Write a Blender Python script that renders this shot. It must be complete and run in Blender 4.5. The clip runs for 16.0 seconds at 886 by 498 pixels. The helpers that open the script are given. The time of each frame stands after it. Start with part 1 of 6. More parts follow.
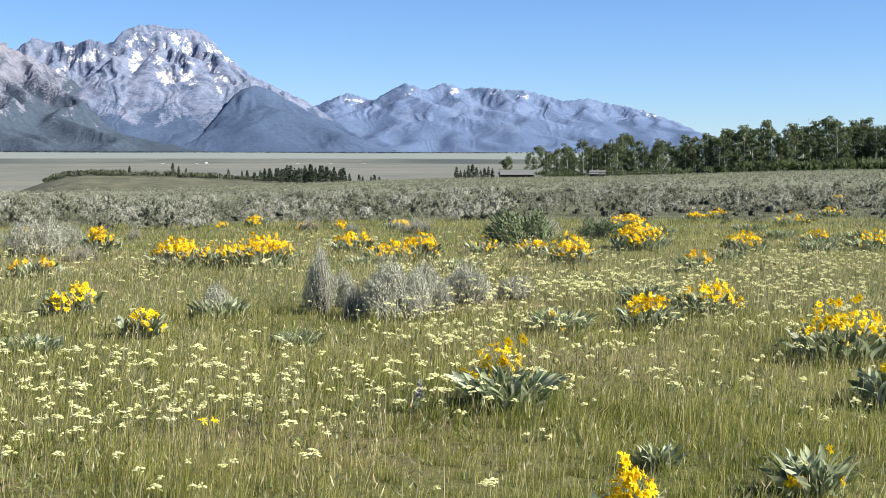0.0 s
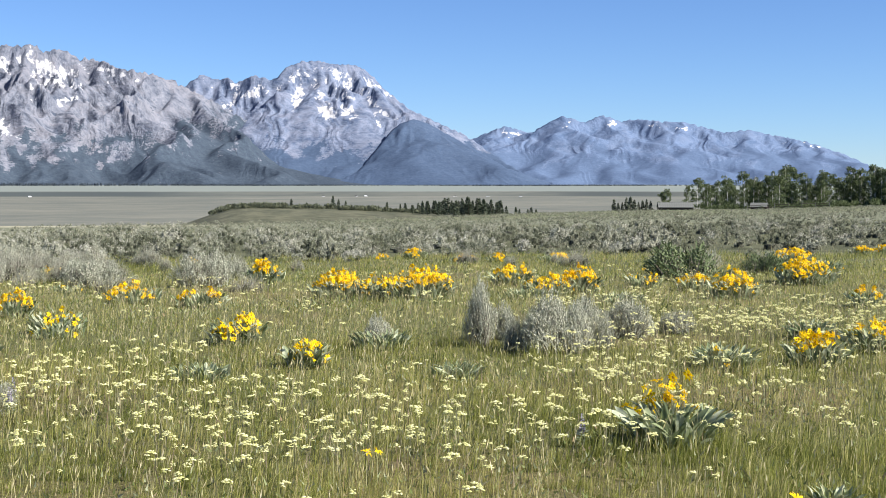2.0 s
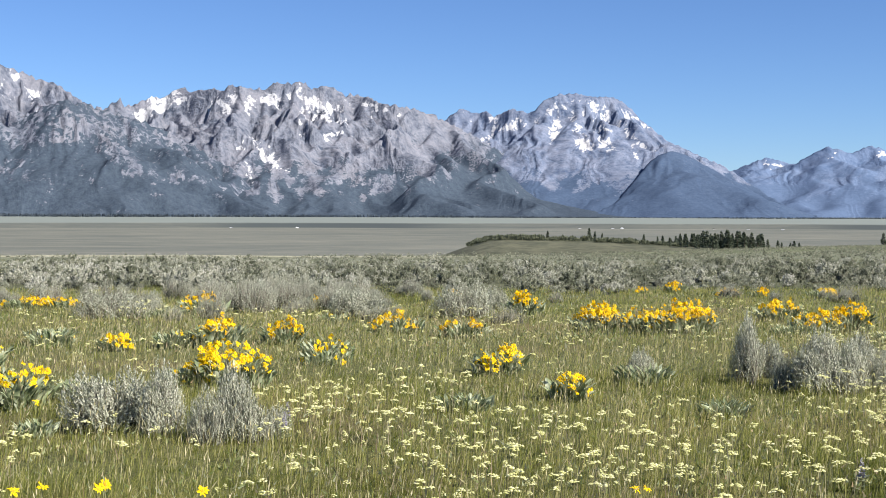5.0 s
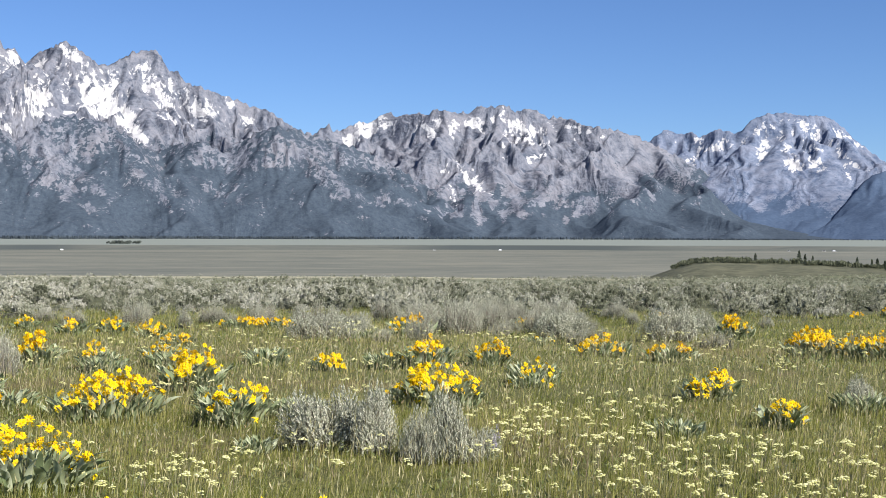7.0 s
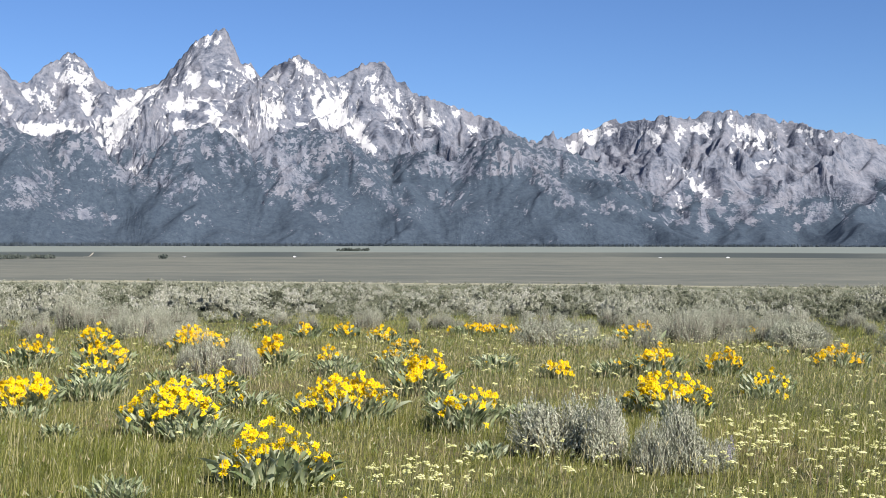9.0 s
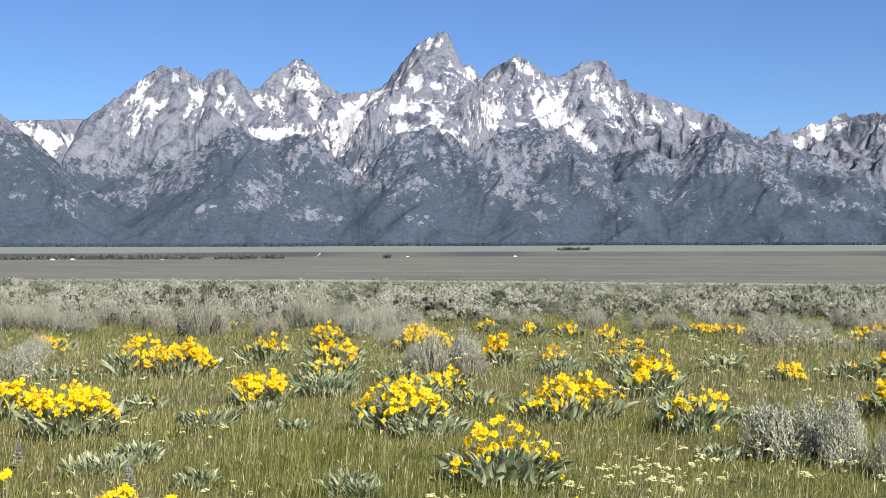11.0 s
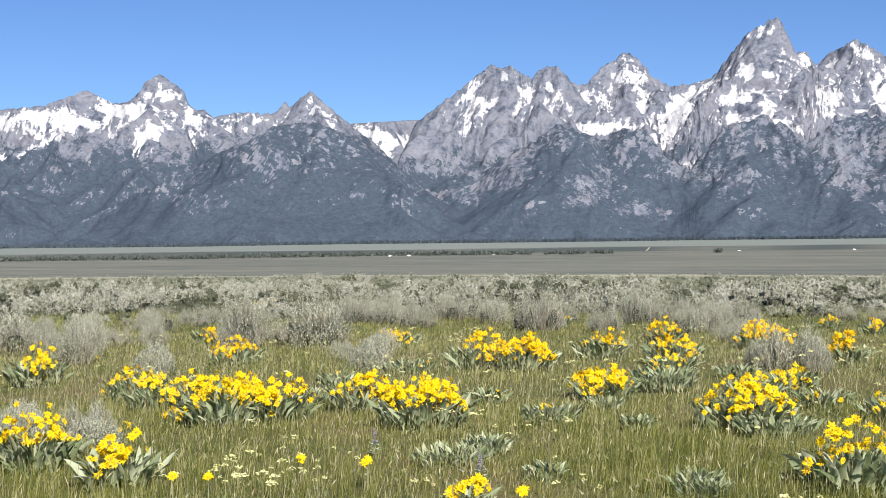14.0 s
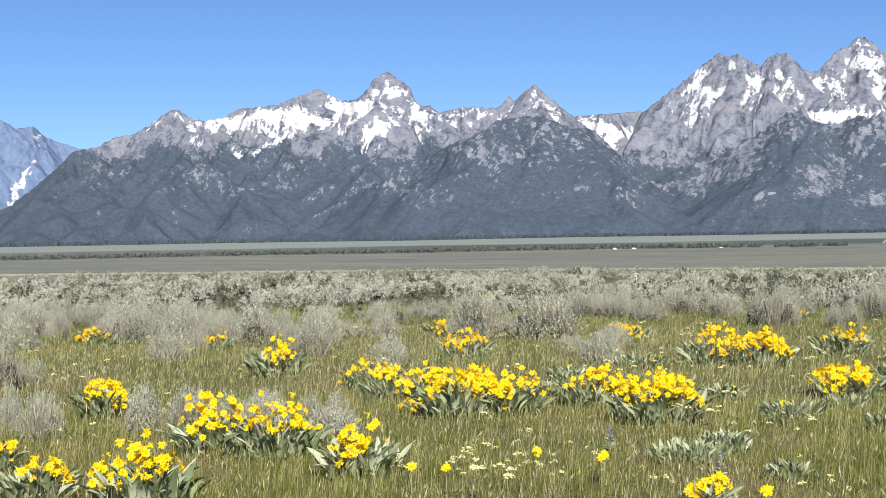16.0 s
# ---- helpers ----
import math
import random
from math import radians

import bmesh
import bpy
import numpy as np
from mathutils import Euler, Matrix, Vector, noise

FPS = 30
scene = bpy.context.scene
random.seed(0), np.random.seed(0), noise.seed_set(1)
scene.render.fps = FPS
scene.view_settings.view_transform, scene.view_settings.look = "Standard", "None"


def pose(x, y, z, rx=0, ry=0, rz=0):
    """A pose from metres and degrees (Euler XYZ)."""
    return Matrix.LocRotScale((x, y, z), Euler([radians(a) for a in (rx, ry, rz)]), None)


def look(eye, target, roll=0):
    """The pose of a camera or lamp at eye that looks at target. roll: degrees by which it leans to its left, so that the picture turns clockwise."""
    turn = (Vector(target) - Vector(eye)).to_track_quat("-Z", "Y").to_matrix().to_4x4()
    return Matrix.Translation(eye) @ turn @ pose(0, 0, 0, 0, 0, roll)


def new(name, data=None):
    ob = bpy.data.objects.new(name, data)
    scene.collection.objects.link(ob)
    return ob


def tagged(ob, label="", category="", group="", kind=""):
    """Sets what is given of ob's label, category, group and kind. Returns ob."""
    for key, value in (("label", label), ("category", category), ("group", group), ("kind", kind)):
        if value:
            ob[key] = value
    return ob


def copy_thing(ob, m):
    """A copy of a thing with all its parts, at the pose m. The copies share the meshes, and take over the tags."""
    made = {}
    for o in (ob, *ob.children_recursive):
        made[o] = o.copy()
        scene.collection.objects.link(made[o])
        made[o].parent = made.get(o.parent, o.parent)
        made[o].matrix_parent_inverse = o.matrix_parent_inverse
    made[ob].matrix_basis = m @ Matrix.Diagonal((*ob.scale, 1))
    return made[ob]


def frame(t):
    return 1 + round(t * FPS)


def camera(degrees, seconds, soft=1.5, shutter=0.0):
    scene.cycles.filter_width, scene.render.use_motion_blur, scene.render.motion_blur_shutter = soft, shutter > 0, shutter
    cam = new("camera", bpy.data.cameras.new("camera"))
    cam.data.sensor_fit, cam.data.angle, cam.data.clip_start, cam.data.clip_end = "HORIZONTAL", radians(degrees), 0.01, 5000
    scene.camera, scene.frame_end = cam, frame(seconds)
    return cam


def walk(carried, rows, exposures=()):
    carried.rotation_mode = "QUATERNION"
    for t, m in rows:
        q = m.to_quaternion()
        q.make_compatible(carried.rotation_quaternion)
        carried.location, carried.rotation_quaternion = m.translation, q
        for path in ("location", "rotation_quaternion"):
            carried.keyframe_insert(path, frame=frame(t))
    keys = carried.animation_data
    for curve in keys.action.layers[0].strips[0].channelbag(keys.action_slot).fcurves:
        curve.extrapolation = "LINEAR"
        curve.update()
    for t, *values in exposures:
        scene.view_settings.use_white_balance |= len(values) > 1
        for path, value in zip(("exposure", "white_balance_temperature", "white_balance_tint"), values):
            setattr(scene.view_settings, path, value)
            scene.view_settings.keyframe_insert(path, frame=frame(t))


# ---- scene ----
# ---- camera ----
cam = camera(36.529, 16.0, soft=0.25)
# seconds, place in metres, heading to the right, tilt and lean in degrees
PATH = [
    (0, 0.000, -0.000, 1.600, 32.679, -4.220, -0.146),
    (0.5, -0.006, 0.005, 1.602, 31.016, -3.756, -0.132),
    (1, -0.008, 0.022, 1.605, 29.333, -3.378, -0.086),
    (1.5, -0.018, 0.022, 1.605, 27.652, -3.066, -0.049),
    (2, -0.024, 0.034, 1.602, 25.994, -2.838, -0.013),
    (2.5, -0.026, 0.051, 1.601, 24.313, -2.677, -0.037),
    (3, -0.036, 0.060, 1.600, 22.590, -2.520, -0.065),
    (3.2, -0.039, 0.063, 1.601, 21.881, -2.440, -0.076),
    (5.3, -0.085, 0.102, 1.604, 13.875, -1.321, -0.153),
    (5.5, -0.090, 0.093, 1.606, 13.041, -1.215, -0.147),
    (6, -0.109, 0.074, 1.609, 10.902, -0.953, -0.135),
    (6.5, -0.120, 0.085, 1.610, 8.704, -0.737, -0.139),
    (7, -0.136, 0.077, 1.611, 6.458, -0.550, -0.114),
    (7.5, -0.146, 0.081, 1.611, 4.113, -0.431, -0.121),
    (8, -0.162, 0.084, 1.607, 1.728, -0.331, -0.140),
    (8.5, -0.174, 0.083, 1.609, -0.689, -0.275, -0.127),
    (9, -0.186, 0.076, 1.608, -3.086, -0.249, -0.087),
    (9.2, -0.194, 0.078, 1.608, -4.041, -0.232, -0.067),
    (11.3, -0.253, 0.052, 1.611, -13.808, -0.300, 0.216),
    (11.5, -0.263, 0.046, 1.612, -14.688, -0.320, 0.264),
    (12, -0.273, 0.030, 1.613, -16.979, -0.347, 0.319),
    (12.5, -0.291, 0.018, 1.612, -19.300, -0.372, 0.378),
    (13, -0.306, 0.022, 1.613, -21.685, -0.384, 0.502),
    (13.5, -0.315, -0.003, 1.617, -24.065, -0.373, 0.632),
    (14, -0.326, -0.022, 1.618, -26.435, -0.385, 0.692),
    (14.5, -0.352, -0.012, 1.619, -28.797, -0.433, 0.704),
    (15, -0.374, -0.013, 1.617, -31.164, -0.490, 0.769),
    (15.5, -0.395, -0.018, 1.618, -33.557, -0.530, 0.856),
    (16, -0.416, -0.016, 1.618, -35.987, -0.539, 0.966),
]
walk(cam, [(t, pose(x, y, z, 90 + tilt, 0, -turn) @ pose(0, 0, 0, 0, 0, -lean)) for t, x, y, z, turn, tilt, lean in PATH],
     exposures=[(0, 1.27), (2.5, 1.18), (5.5, 1.03), (8, 0.92), (13.5, 0.86), (16, 0.9)])

# ---- light ----
SUN_HEADING, SUN_HEIGHT = radians(136), radians(38)
sun_way = Vector((math.sin(SUN_HEADING) * math.cos(SUN_HEIGHT), math.cos(SUN_HEADING) * math.cos(SUN_HEIGHT), math.sin(SUN_HEIGHT)))
world = bpy.data.worlds.new("sky")
scene.world = world
world.use_nodes = True
sky = world.node_tree.nodes.new("ShaderNodeTexSky")
sky.sky_type, sky.sun_disc = "NISHITA", False
sky.sun_elevation, sky.sun_rotation = SUN_HEIGHT, SUN_HEADING
sky.altitude, sky.air_density, sky.dust_density, sky.ozone_density = 2000, 1.0, 0.0, 3.0
tint = world.node_tree.nodes.new("ShaderNodeMix")
tint.data_type, tint.blend_type = "RGBA", "MULTIPLY"
tint.inputs[0].default_value, tint.inputs[7].default_value = 1.0, (0.61, 0.765, 1.03, 1)
world.node_tree.links.new(sky.outputs[0], tint.inputs[6])
world.node_tree.links.new(tint.outputs[2], world.node_tree.nodes["Background"].inputs[0])
world.node_tree.nodes["Background"].inputs[1].default_value = 0.06
sun = new("sun", bpy.data.lights.new("sun", "SUN"))
sun.data.energy, sun.data.angle, sun.data.color = 5.0, radians(0.53), (1.0, 0.955, 0.89)
sun.matrix_world = look((0, 0, 0), -sun_way)


# ---- materials ----
class Nodes:
    """A node material under construction."""

    def __init__(self, name, roughness=0.8, spec=0.3):
        self.mat = bpy.data.materials.new(name)
        self.mat.use_nodes = True
        self.tree = self.mat.node_tree
        self.shader = self.tree.nodes["Principled BSDF"]
        self.shader.inputs["Roughness"].default_value = roughness
        self.shader.inputs["Specular IOR Level"].default_value = spec

    def node(self, kind, **values):
        n = self.tree.nodes.new(kind)
        for key, value in values.items():
            if key == "operation":
                n.operation = value
            elif key == "attribute_name":
                n.attribute_name = value
            elif key == "data_type":
                n.data_type = value
            else:
                n.inputs[key.replace("_", " ")].default_value = value
        return n

    def link(self, a, b):
        self.tree.links.new(a, b)

    def noise(self, scale, detail=4.0, rough=0.6, stretch=None, ridged=False):
        tex = self.node("ShaderNodeTexNoise", Scale=scale, Detail=detail, Roughness=rough)
        if ridged:
            tex.noise_type = "RIDGED_MULTIFRACTAL"
        src = self.node("ShaderNodeTexCoord").outputs["Object"]
        if stretch:
            m = self.node("ShaderNodeMapping", Scale=stretch)
            self.link(src, m.inputs["Vector"])
            src = m.outputs[0]
        self.link(src, tex.inputs["Vector"])
        return tex.outputs["Fac"]

    def ramp(self, fac, *stops):
        r = self.node("ShaderNodeValToRGB")
        while len(r.color_ramp.elements) < len(stops):
            r.color_ramp.elements.new(0.5)
        for e, (at, rgb) in zip(r.color_ramp.elements, stops):
            e.position, e.color = at, (*rgb, 1)
        self.link(fac, r.inputs[0])
        return r.outputs[0]

    def mix(self, fac, a, b):
        m = self.node("ShaderNodeMix", data_type="RGBA")
        self.link(fac, m.inputs[0])
        for s, i in ((a, 6), (b, 7)):
            if isinstance(s, tuple):
                m.inputs[i].default_value = (*s, 1)
            else:
                self.link(s, m.inputs[i])
        return m.outputs[2]

    def math(self, op, a, b):
        m = self.node("ShaderNodeMath", operation=op)
        for i, s in enumerate((a, b)):
            if isinstance(s, (int, float)):
                m.inputs[i].default_value = s
            else:
                self.link(s, m.inputs[i])
        return m.outputs[0]

    def step(self, fac, lo, hi):
        m = self.node("ShaderNodeMapRange", From_Min=lo, From_Max=hi)
        self.link(fac, m.inputs[0])
        return m.outputs[0]

    def attribute(self, name):
        return self.node("ShaderNodeAttribute", attribute_name=name).outputs["Fac"]

    def random(self, island=False):
        if island:
            return self.node("ShaderNodeNewGeometry").outputs["Random Per Island"]
        return self.node("ShaderNodeObjectInfo").outputs["Random"]

    def bump(self, fac, strength, distance):
        b = self.node("ShaderNodeBump", Strength=strength, Distance=distance)
        self.link(fac, b.inputs["Height"])
        self.link(b.outputs[0], self.shader.inputs["Normal"])
        return b

    def done(self, colour):
        if isinstance(colour, tuple):
            self.shader.inputs["Base Color"].default_value = (*colour, 1)
        else:
            self.link(colour, self.shader.inputs["Base Color"])
        return self.mat

    def thin(self, colour, share):
        """A leaf or petal: part of the light passes through."""
        self.done(colour)
        tr = self.node("ShaderNodeBsdfTranslucent")
        if isinstance(colour, tuple):
            tr.inputs[0].default_value = (*colour, 1)
        else:
            self.link(colour, tr.inputs[0])
        mx = self.node("ShaderNodeMixShader", Fac=share)
        self.link(self.shader.outputs[0], mx.inputs[1])
        self.link(tr.outputs[0], mx.inputs[2])
        self.link(mx.outputs[0], self.tree.nodes["Material Output"].inputs["Surface"])
        return self.mat


def blade_material(name, stops, share=0.3, island=True, patch=None, roughness=0.6, tone=False):
    n = Nodes(name, roughness, 0.12)
    fac = n.random(island)
    if tone:
        fac = n.math("ADD", n.math("MULTIPLY", fac, 0.3), n.math("MULTIPLY", n.attribute("tone"), 0.7))
    elif patch:
        fac = n.math("ADD", n.math("MULTIPLY", fac, 0.58), n.math("MULTIPLY", n.step(n.noise(patch, 4, 0.7), 0.32, 0.68), 0.42))
    return n.thin(n.ramp(fac, *stops), share)


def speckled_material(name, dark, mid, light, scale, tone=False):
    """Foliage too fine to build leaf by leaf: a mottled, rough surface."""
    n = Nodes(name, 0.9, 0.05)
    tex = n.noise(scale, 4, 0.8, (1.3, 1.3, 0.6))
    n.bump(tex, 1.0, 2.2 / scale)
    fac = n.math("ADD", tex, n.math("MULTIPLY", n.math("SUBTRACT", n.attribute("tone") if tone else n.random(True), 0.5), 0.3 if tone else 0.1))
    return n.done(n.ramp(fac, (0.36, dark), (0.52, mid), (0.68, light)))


def mountain_material(name, rock_dark, rock_light, wood_dark, wood_light, depth=22.0):
    n = Nodes(name, 0.95, 0.05)
    big, fine, tops = n.noise(0.012, 5, 0.6), n.noise(0.09, 4, 0.6), n.noise(0.2, 3, 0.65)
    # grooves that run down the fall lines
    course = n.node("ShaderNodeCombineXYZ")
    n.link(n.attribute("across"), course.inputs[0])
    n.link(n.attribute("down"), course.inputs[1])
    gullies = n.node("ShaderNodeTexNoise", Scale=0.06, Detail=5.0, Roughness=0.62)
    n.link(course.outputs[0], gullies.inputs["Vector"])
    gullies = gullies.outputs["Fac"]
    # sharp ribs of rock with shaded clefts between them
    fall = n.node("ShaderNodeMapping", Scale=(0.034, 0.013, 1.0))
    n.link(course.outputs[0], fall.inputs["Vector"])
    ribs = n.node("ShaderNodeTexNoise", Scale=1.0, Detail=5.0, Roughness=0.6, Lacunarity=2.1)
    ribs.noise_type, ribs.normalize = "RIDGED_MULTIFRACTAL", True
    n.link(fall.outputs[0], ribs.inputs["Vector"])
    ribs = ribs.outputs["Fac"]
    rock = n.ramp(n.math("ADD", n.math("MULTIPLY", gullies, 0.6), n.math("MULTIPLY", fine, 0.4)), (0.38, rock_dark), (0.5, tuple(0.4 * c + 0.6 * k for c, k in zip(rock_dark, rock_light))), (0.62, rock_light))
    warm = n.mix(n.math("MULTIPLY", n.step(big, 0.48, 0.64), 0.5), rock, tuple(c * k for c, k in zip(rock_light, (1.05, 0.99, 0.94))))
    scree = n.ramp(n.math("ADD", n.math("MULTIPLY", gullies, 0.5), n.math("MULTIPLY", fine, 0.5)), (0.38, tuple(0.8 * k for k in rock_light)), (0.62, tuple(1.15 * k for k in rock_light)))
    warm = n.mix(n.attribute("scree"), warm, scree)
    wood = n.ramp(n.math("ADD", n.math("MULTIPLY", tops, 0.5), n.math("MULTIPLY", fine, 0.5)), (0.36, wood_dark), (0.64, wood_light))
    # single trees and small stands break the edge of the forest
    speckle = n.math("ADD", n.math("MULTIPLY", n.noise(0.11, 5, 0.75, (1.0, 1.0, 0.7)), 0.45), n.math("ADD", n.math("MULTIPLY", tops, 0.35), n.math("MULTIPLY", gullies, 0.2)))
    edge = n.math("ADD", n.attribute("wood"), n.math("MULTIPLY", n.math("SUBTRACT", speckle, 0.5), 5.0))
    clad = n.step(edge, 0.34, 0.6)
    ground = n.mix(clad, warm, wood)
    lace = n.math("ADD", n.math("MULTIPLY", gullies, 0.5), n.math("ADD", n.math("MULTIPLY", n.noise(0.1, 4, 0.7), 0.3), n.math("MULTIPLY", n.noise(0.03, 6, 0.7), 0.2)))
    drift = n.math("ADD", n.math("SUBTRACT", n.attribute("snow"), n.math("MULTIPLY", n.step(n.attribute("snow"), 0.2, 0.05), 2.0)), n.math("MULTIPLY", n.math("SUBTRACT", lace, 0.5), 8.5))
    cover = n.mix(n.step(drift, 0.4, 0.68), ground, (0.45, 0.445, 0.455))
    relief = n.math("ADD", n.math("MULTIPLY", fine, 0.25), n.math("ADD", n.math("MULTIPLY", gullies, 0.4), n.math("MULTIPLY", ribs, 0.9)))
    bump = n.bump(relief, 1.0, depth)
    n.link(n.math("SUBTRACT", 0.95, n.math("MULTIPLY", clad, 0.65)), bump.inputs["Strength"])
    return n.done(cover)


def ground_material():
    n = Nodes("ground_cover", 0.95, 0.1)
    small, mid, large = n.noise(9.0, 6, 0.7), n.noise(0.7, 4), n.noise(0.007, 8, 0.7, (0.45, 1.6, 1.0))
    turf = n.ramp(n.noise(26.0, 7, 0.8), (0.38, (0.04, 0.044, 0.016)), (0.53, (0.1, 0.104, 0.038)), (0.68, (0.2, 0.183, 0.085)))
    dry = n.ramp(mid, (0.35, (0.05, 0.055, 0.03)), (0.65, (0.11, 0.112, 0.066)))
    flat = n.ramp(n.math("ADD", n.math("MULTIPLY", large, 0.5), n.math("MULTIPLY", n.noise(0.045, 8, 0.8, (0.4, 1.0, 1.0)), 0.5)), (0.4, (0.098, 0.105, 0.092)), (0.5, (0.136, 0.139, 0.116)), (0.6, (0.18, 0.176, 0.142)))
    # the shadow on the terrace scarp is put into the ground colour
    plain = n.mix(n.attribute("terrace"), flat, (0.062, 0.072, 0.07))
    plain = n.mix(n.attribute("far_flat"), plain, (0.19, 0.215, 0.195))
    grassy = n.ramp(n.noise(0.12, 6, 0.7), (0.35, (0.055, 0.06, 0.04)), (0.65, (0.125, 0.122, 0.08)))
    plain = n.mix(n.attribute("knoll"), plain, grassy)
    litter = n.ramp(n.noise(30.0, 6, 0.8), (0.38, (0.05, 0.035, 0.018)), (0.52, (0.15, 0.105, 0.06)), (0.64, (0.3, 0.24, 0.15)))
    near = n.mix(n.attribute("bench"), n.mix(n.math("MULTIPLY", n.attribute("bare"), 0.6), turf, litter), dry)
    near = n.mix(n.attribute("far_bench"), near, n.ramp(n.noise(2.2, 8, 0.85), (0.4, (0.07, 0.078, 0.046)), (0.6, (0.21, 0.216, 0.145))))
    near = n.mix(n.attribute("rim"), near, n.ramp(n.noise(1.1, 6, 0.8), (0.38, (0.2, 0.19, 0.125)), (0.62, (0.4, 0.375, 0.265))))
    lush = n.ramp(n.noise(0.25, 5, 0.7), (0.35, (0.07, 0.083, 0.04)), (0.65, (0.165, 0.175, 0.09)))
    near = n.mix(n.attribute("lush"), near, lush)
    n.bump(small, 0.6, 0.03)
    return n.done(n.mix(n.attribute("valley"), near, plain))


GROUND = ground_material()
# haze of distance is put into these colours, bluer from range to range
ROCK = mountain_material("granite_snow_and_forest", (0.058, 0.071, 0.1), (0.196, 0.203, 0.236), (0.034, 0.047, 0.067), (0.06, 0.078, 0.1))
ROCK_FAR = mountain_material("hazy_far_granite", (0.055, 0.08, 0.135), (0.18, 0.205, 0.27), (0.046, 0.07, 0.118), (0.068, 0.097, 0.15), 13.0)
ROCK_HAZE = mountain_material("distant_hazy_rock", (0.075, 0.112, 0.188), (0.13, 0.174, 0.264), (0.07, 0.104, 0.172), (0.1, 0.14, 0.22), 9.0)
GRASS = blade_material("grass_blades", [(0.0, (0.06, 0.08, 0.015)), (0.32, (0.185, 0.21, 0.04)), (0.52, (0.36, 0.36, 0.095)), (0.74, (0.6, 0.54, 0.24)), (0.88, (0.42, 0.31, 0.155)), (1.0, (0.22, 0.14, 0.075))], 0.58, patch=0.5)
# darker copy of GRASS: the shade low among the blades, put into colour
SHADED_GRASS = blade_material("grass_underlayer_shade", [(0.0, (0.045, 0.062, 0.012)), (0.35, (0.14, 0.165, 0.033)), (0.6, (0.27, 0.275, 0.078)), (0.83, (0.44, 0.39, 0.175)), (1.0, (0.2, 0.13, 0.07))], 0.55, patch=0.5)
SAGE = blade_material("sage_leaves", [(0.0, (0.23, 0.243, 0.165)), (0.5, (0.36, 0.367, 0.275)), (1.0, (0.52, 0.513, 0.415))], 0.2, roughness=0.8)
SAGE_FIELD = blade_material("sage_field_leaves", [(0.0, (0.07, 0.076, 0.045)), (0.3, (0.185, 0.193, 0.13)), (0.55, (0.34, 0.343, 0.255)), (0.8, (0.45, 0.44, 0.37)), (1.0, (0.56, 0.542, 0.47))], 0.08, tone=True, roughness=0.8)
# twigs inside the bush: its inner shade is put into this dark colour
SAGE_CORE = speckled_material("sage_inner_twig_shade", (0.05, 0.05, 0.036), (0.17, 0.172, 0.125), (0.3, 0.295, 0.225), 30.0)
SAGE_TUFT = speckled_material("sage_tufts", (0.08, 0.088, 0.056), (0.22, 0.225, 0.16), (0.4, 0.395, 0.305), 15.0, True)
# darker twigs, with the shade deep in the bush put into the colour
SAGE_HEART_SHADE = speckled_material("sage_shaded_twigs", (0.04, 0.042, 0.03), (0.12, 0.123, 0.088), (0.24, 0.24, 0.18), 24.0)
SAGE_WOOD = blade_material("sage_bark", [(0.0, (0.13, 0.115, 0.09)), (1.0, (0.3, 0.27, 0.22))], 0.0, roughness=0.9)
LEAF = blade_material("balsamroot_leaf", [(0.0, (0.125, 0.16, 0.075)), (0.5, (0.26, 0.3, 0.165)), (1.0, (0.5, 0.53, 0.37))], 0.3, island=False, roughness=0.5)
LEAF_FAR = blade_material("balsamroot_leaves", [(0.0, (0.125, 0.16, 0.075)), (0.5, (0.26, 0.3, 0.165)), (1.0, (0.5, 0.53, 0.37))], 0.3, roughness=0.5)
PETAL = blade_material("yellow_petals", [(0.0, (0.67, 0.33, 0.003)), (0.3, (0.78, 0.49, 0.003)), (1.0, (0.82, 0.6, 0.006))], 0.3, roughness=0.5)
DISC = blade_material("flower_disc", [(0.0, (0.4, 0.17, 0.01)), (1.0, (0.62, 0.33, 0.015))], 0.0)
STEM = blade_material("flower_stems", [(0.0, (0.14, 0.15, 0.07)), (0.6, (0.24, 0.23, 0.13)), (1.0, (0.27, 0.19, 0.14))], 0.1)
CREAM = blade_material("cream_umbels", [(0.0, (0.4, 0.4, 0.14)), (0.5, (0.57, 0.555, 0.25)), (1.0, (0.7, 0.67, 0.4))], 0.2)
ASPEN = blade_material("aspen_leaves", [(0.0, (0.05, 0.07, 0.032)), (0.6, (0.105, 0.135, 0.06)), (1.0, (0.195, 0.225, 0.115))], 0.4)
# conifers at the range's foot: distance haze put into the needle colour as blue
FAR_NEEDLES = blade_material("hazy_far_conifers", [(0.0, (0.036, 0.048, 0.06)), (1.0, (0.064, 0.08, 0.094))], 0.0)
DRY_GRASS = blade_material("dry_grass_blades", [(0.0, (0.09, 0.1, 0.045)), (0.6, (0.19, 0.19, 0.105)), (1.0, (0.32, 0.3, 0.19))], 0.3)
HERB = blade_material("herb_leaves", [(0.0, (0.1, 0.13, 0.035)), (0.5, (0.19, 0.22, 0.085)), (0.8, (0.3, 0.32, 0.2)), (1.0, (0.36, 0.26, 0.15))], 0.3)
SEED = blade_material("seed_heads", [(0.0, (0.2, 0.19, 0.08)), (0.6, (0.38, 0.34, 0.18)), (1.0, (0.5, 0.44, 0.28))], 0.2)
NEEDLES = blade_material("conifer_needles", [(0.0, (0.055, 0.07, 0.05)), (1.0, (0.125, 0.145, 0.09))], 0.2)
SHRUB = blade_material("green_shrub_leaves", [(0.0, (0.06, 0.085, 0.035)), (1.0, (0.17, 0.21, 0.1))], 0.2)
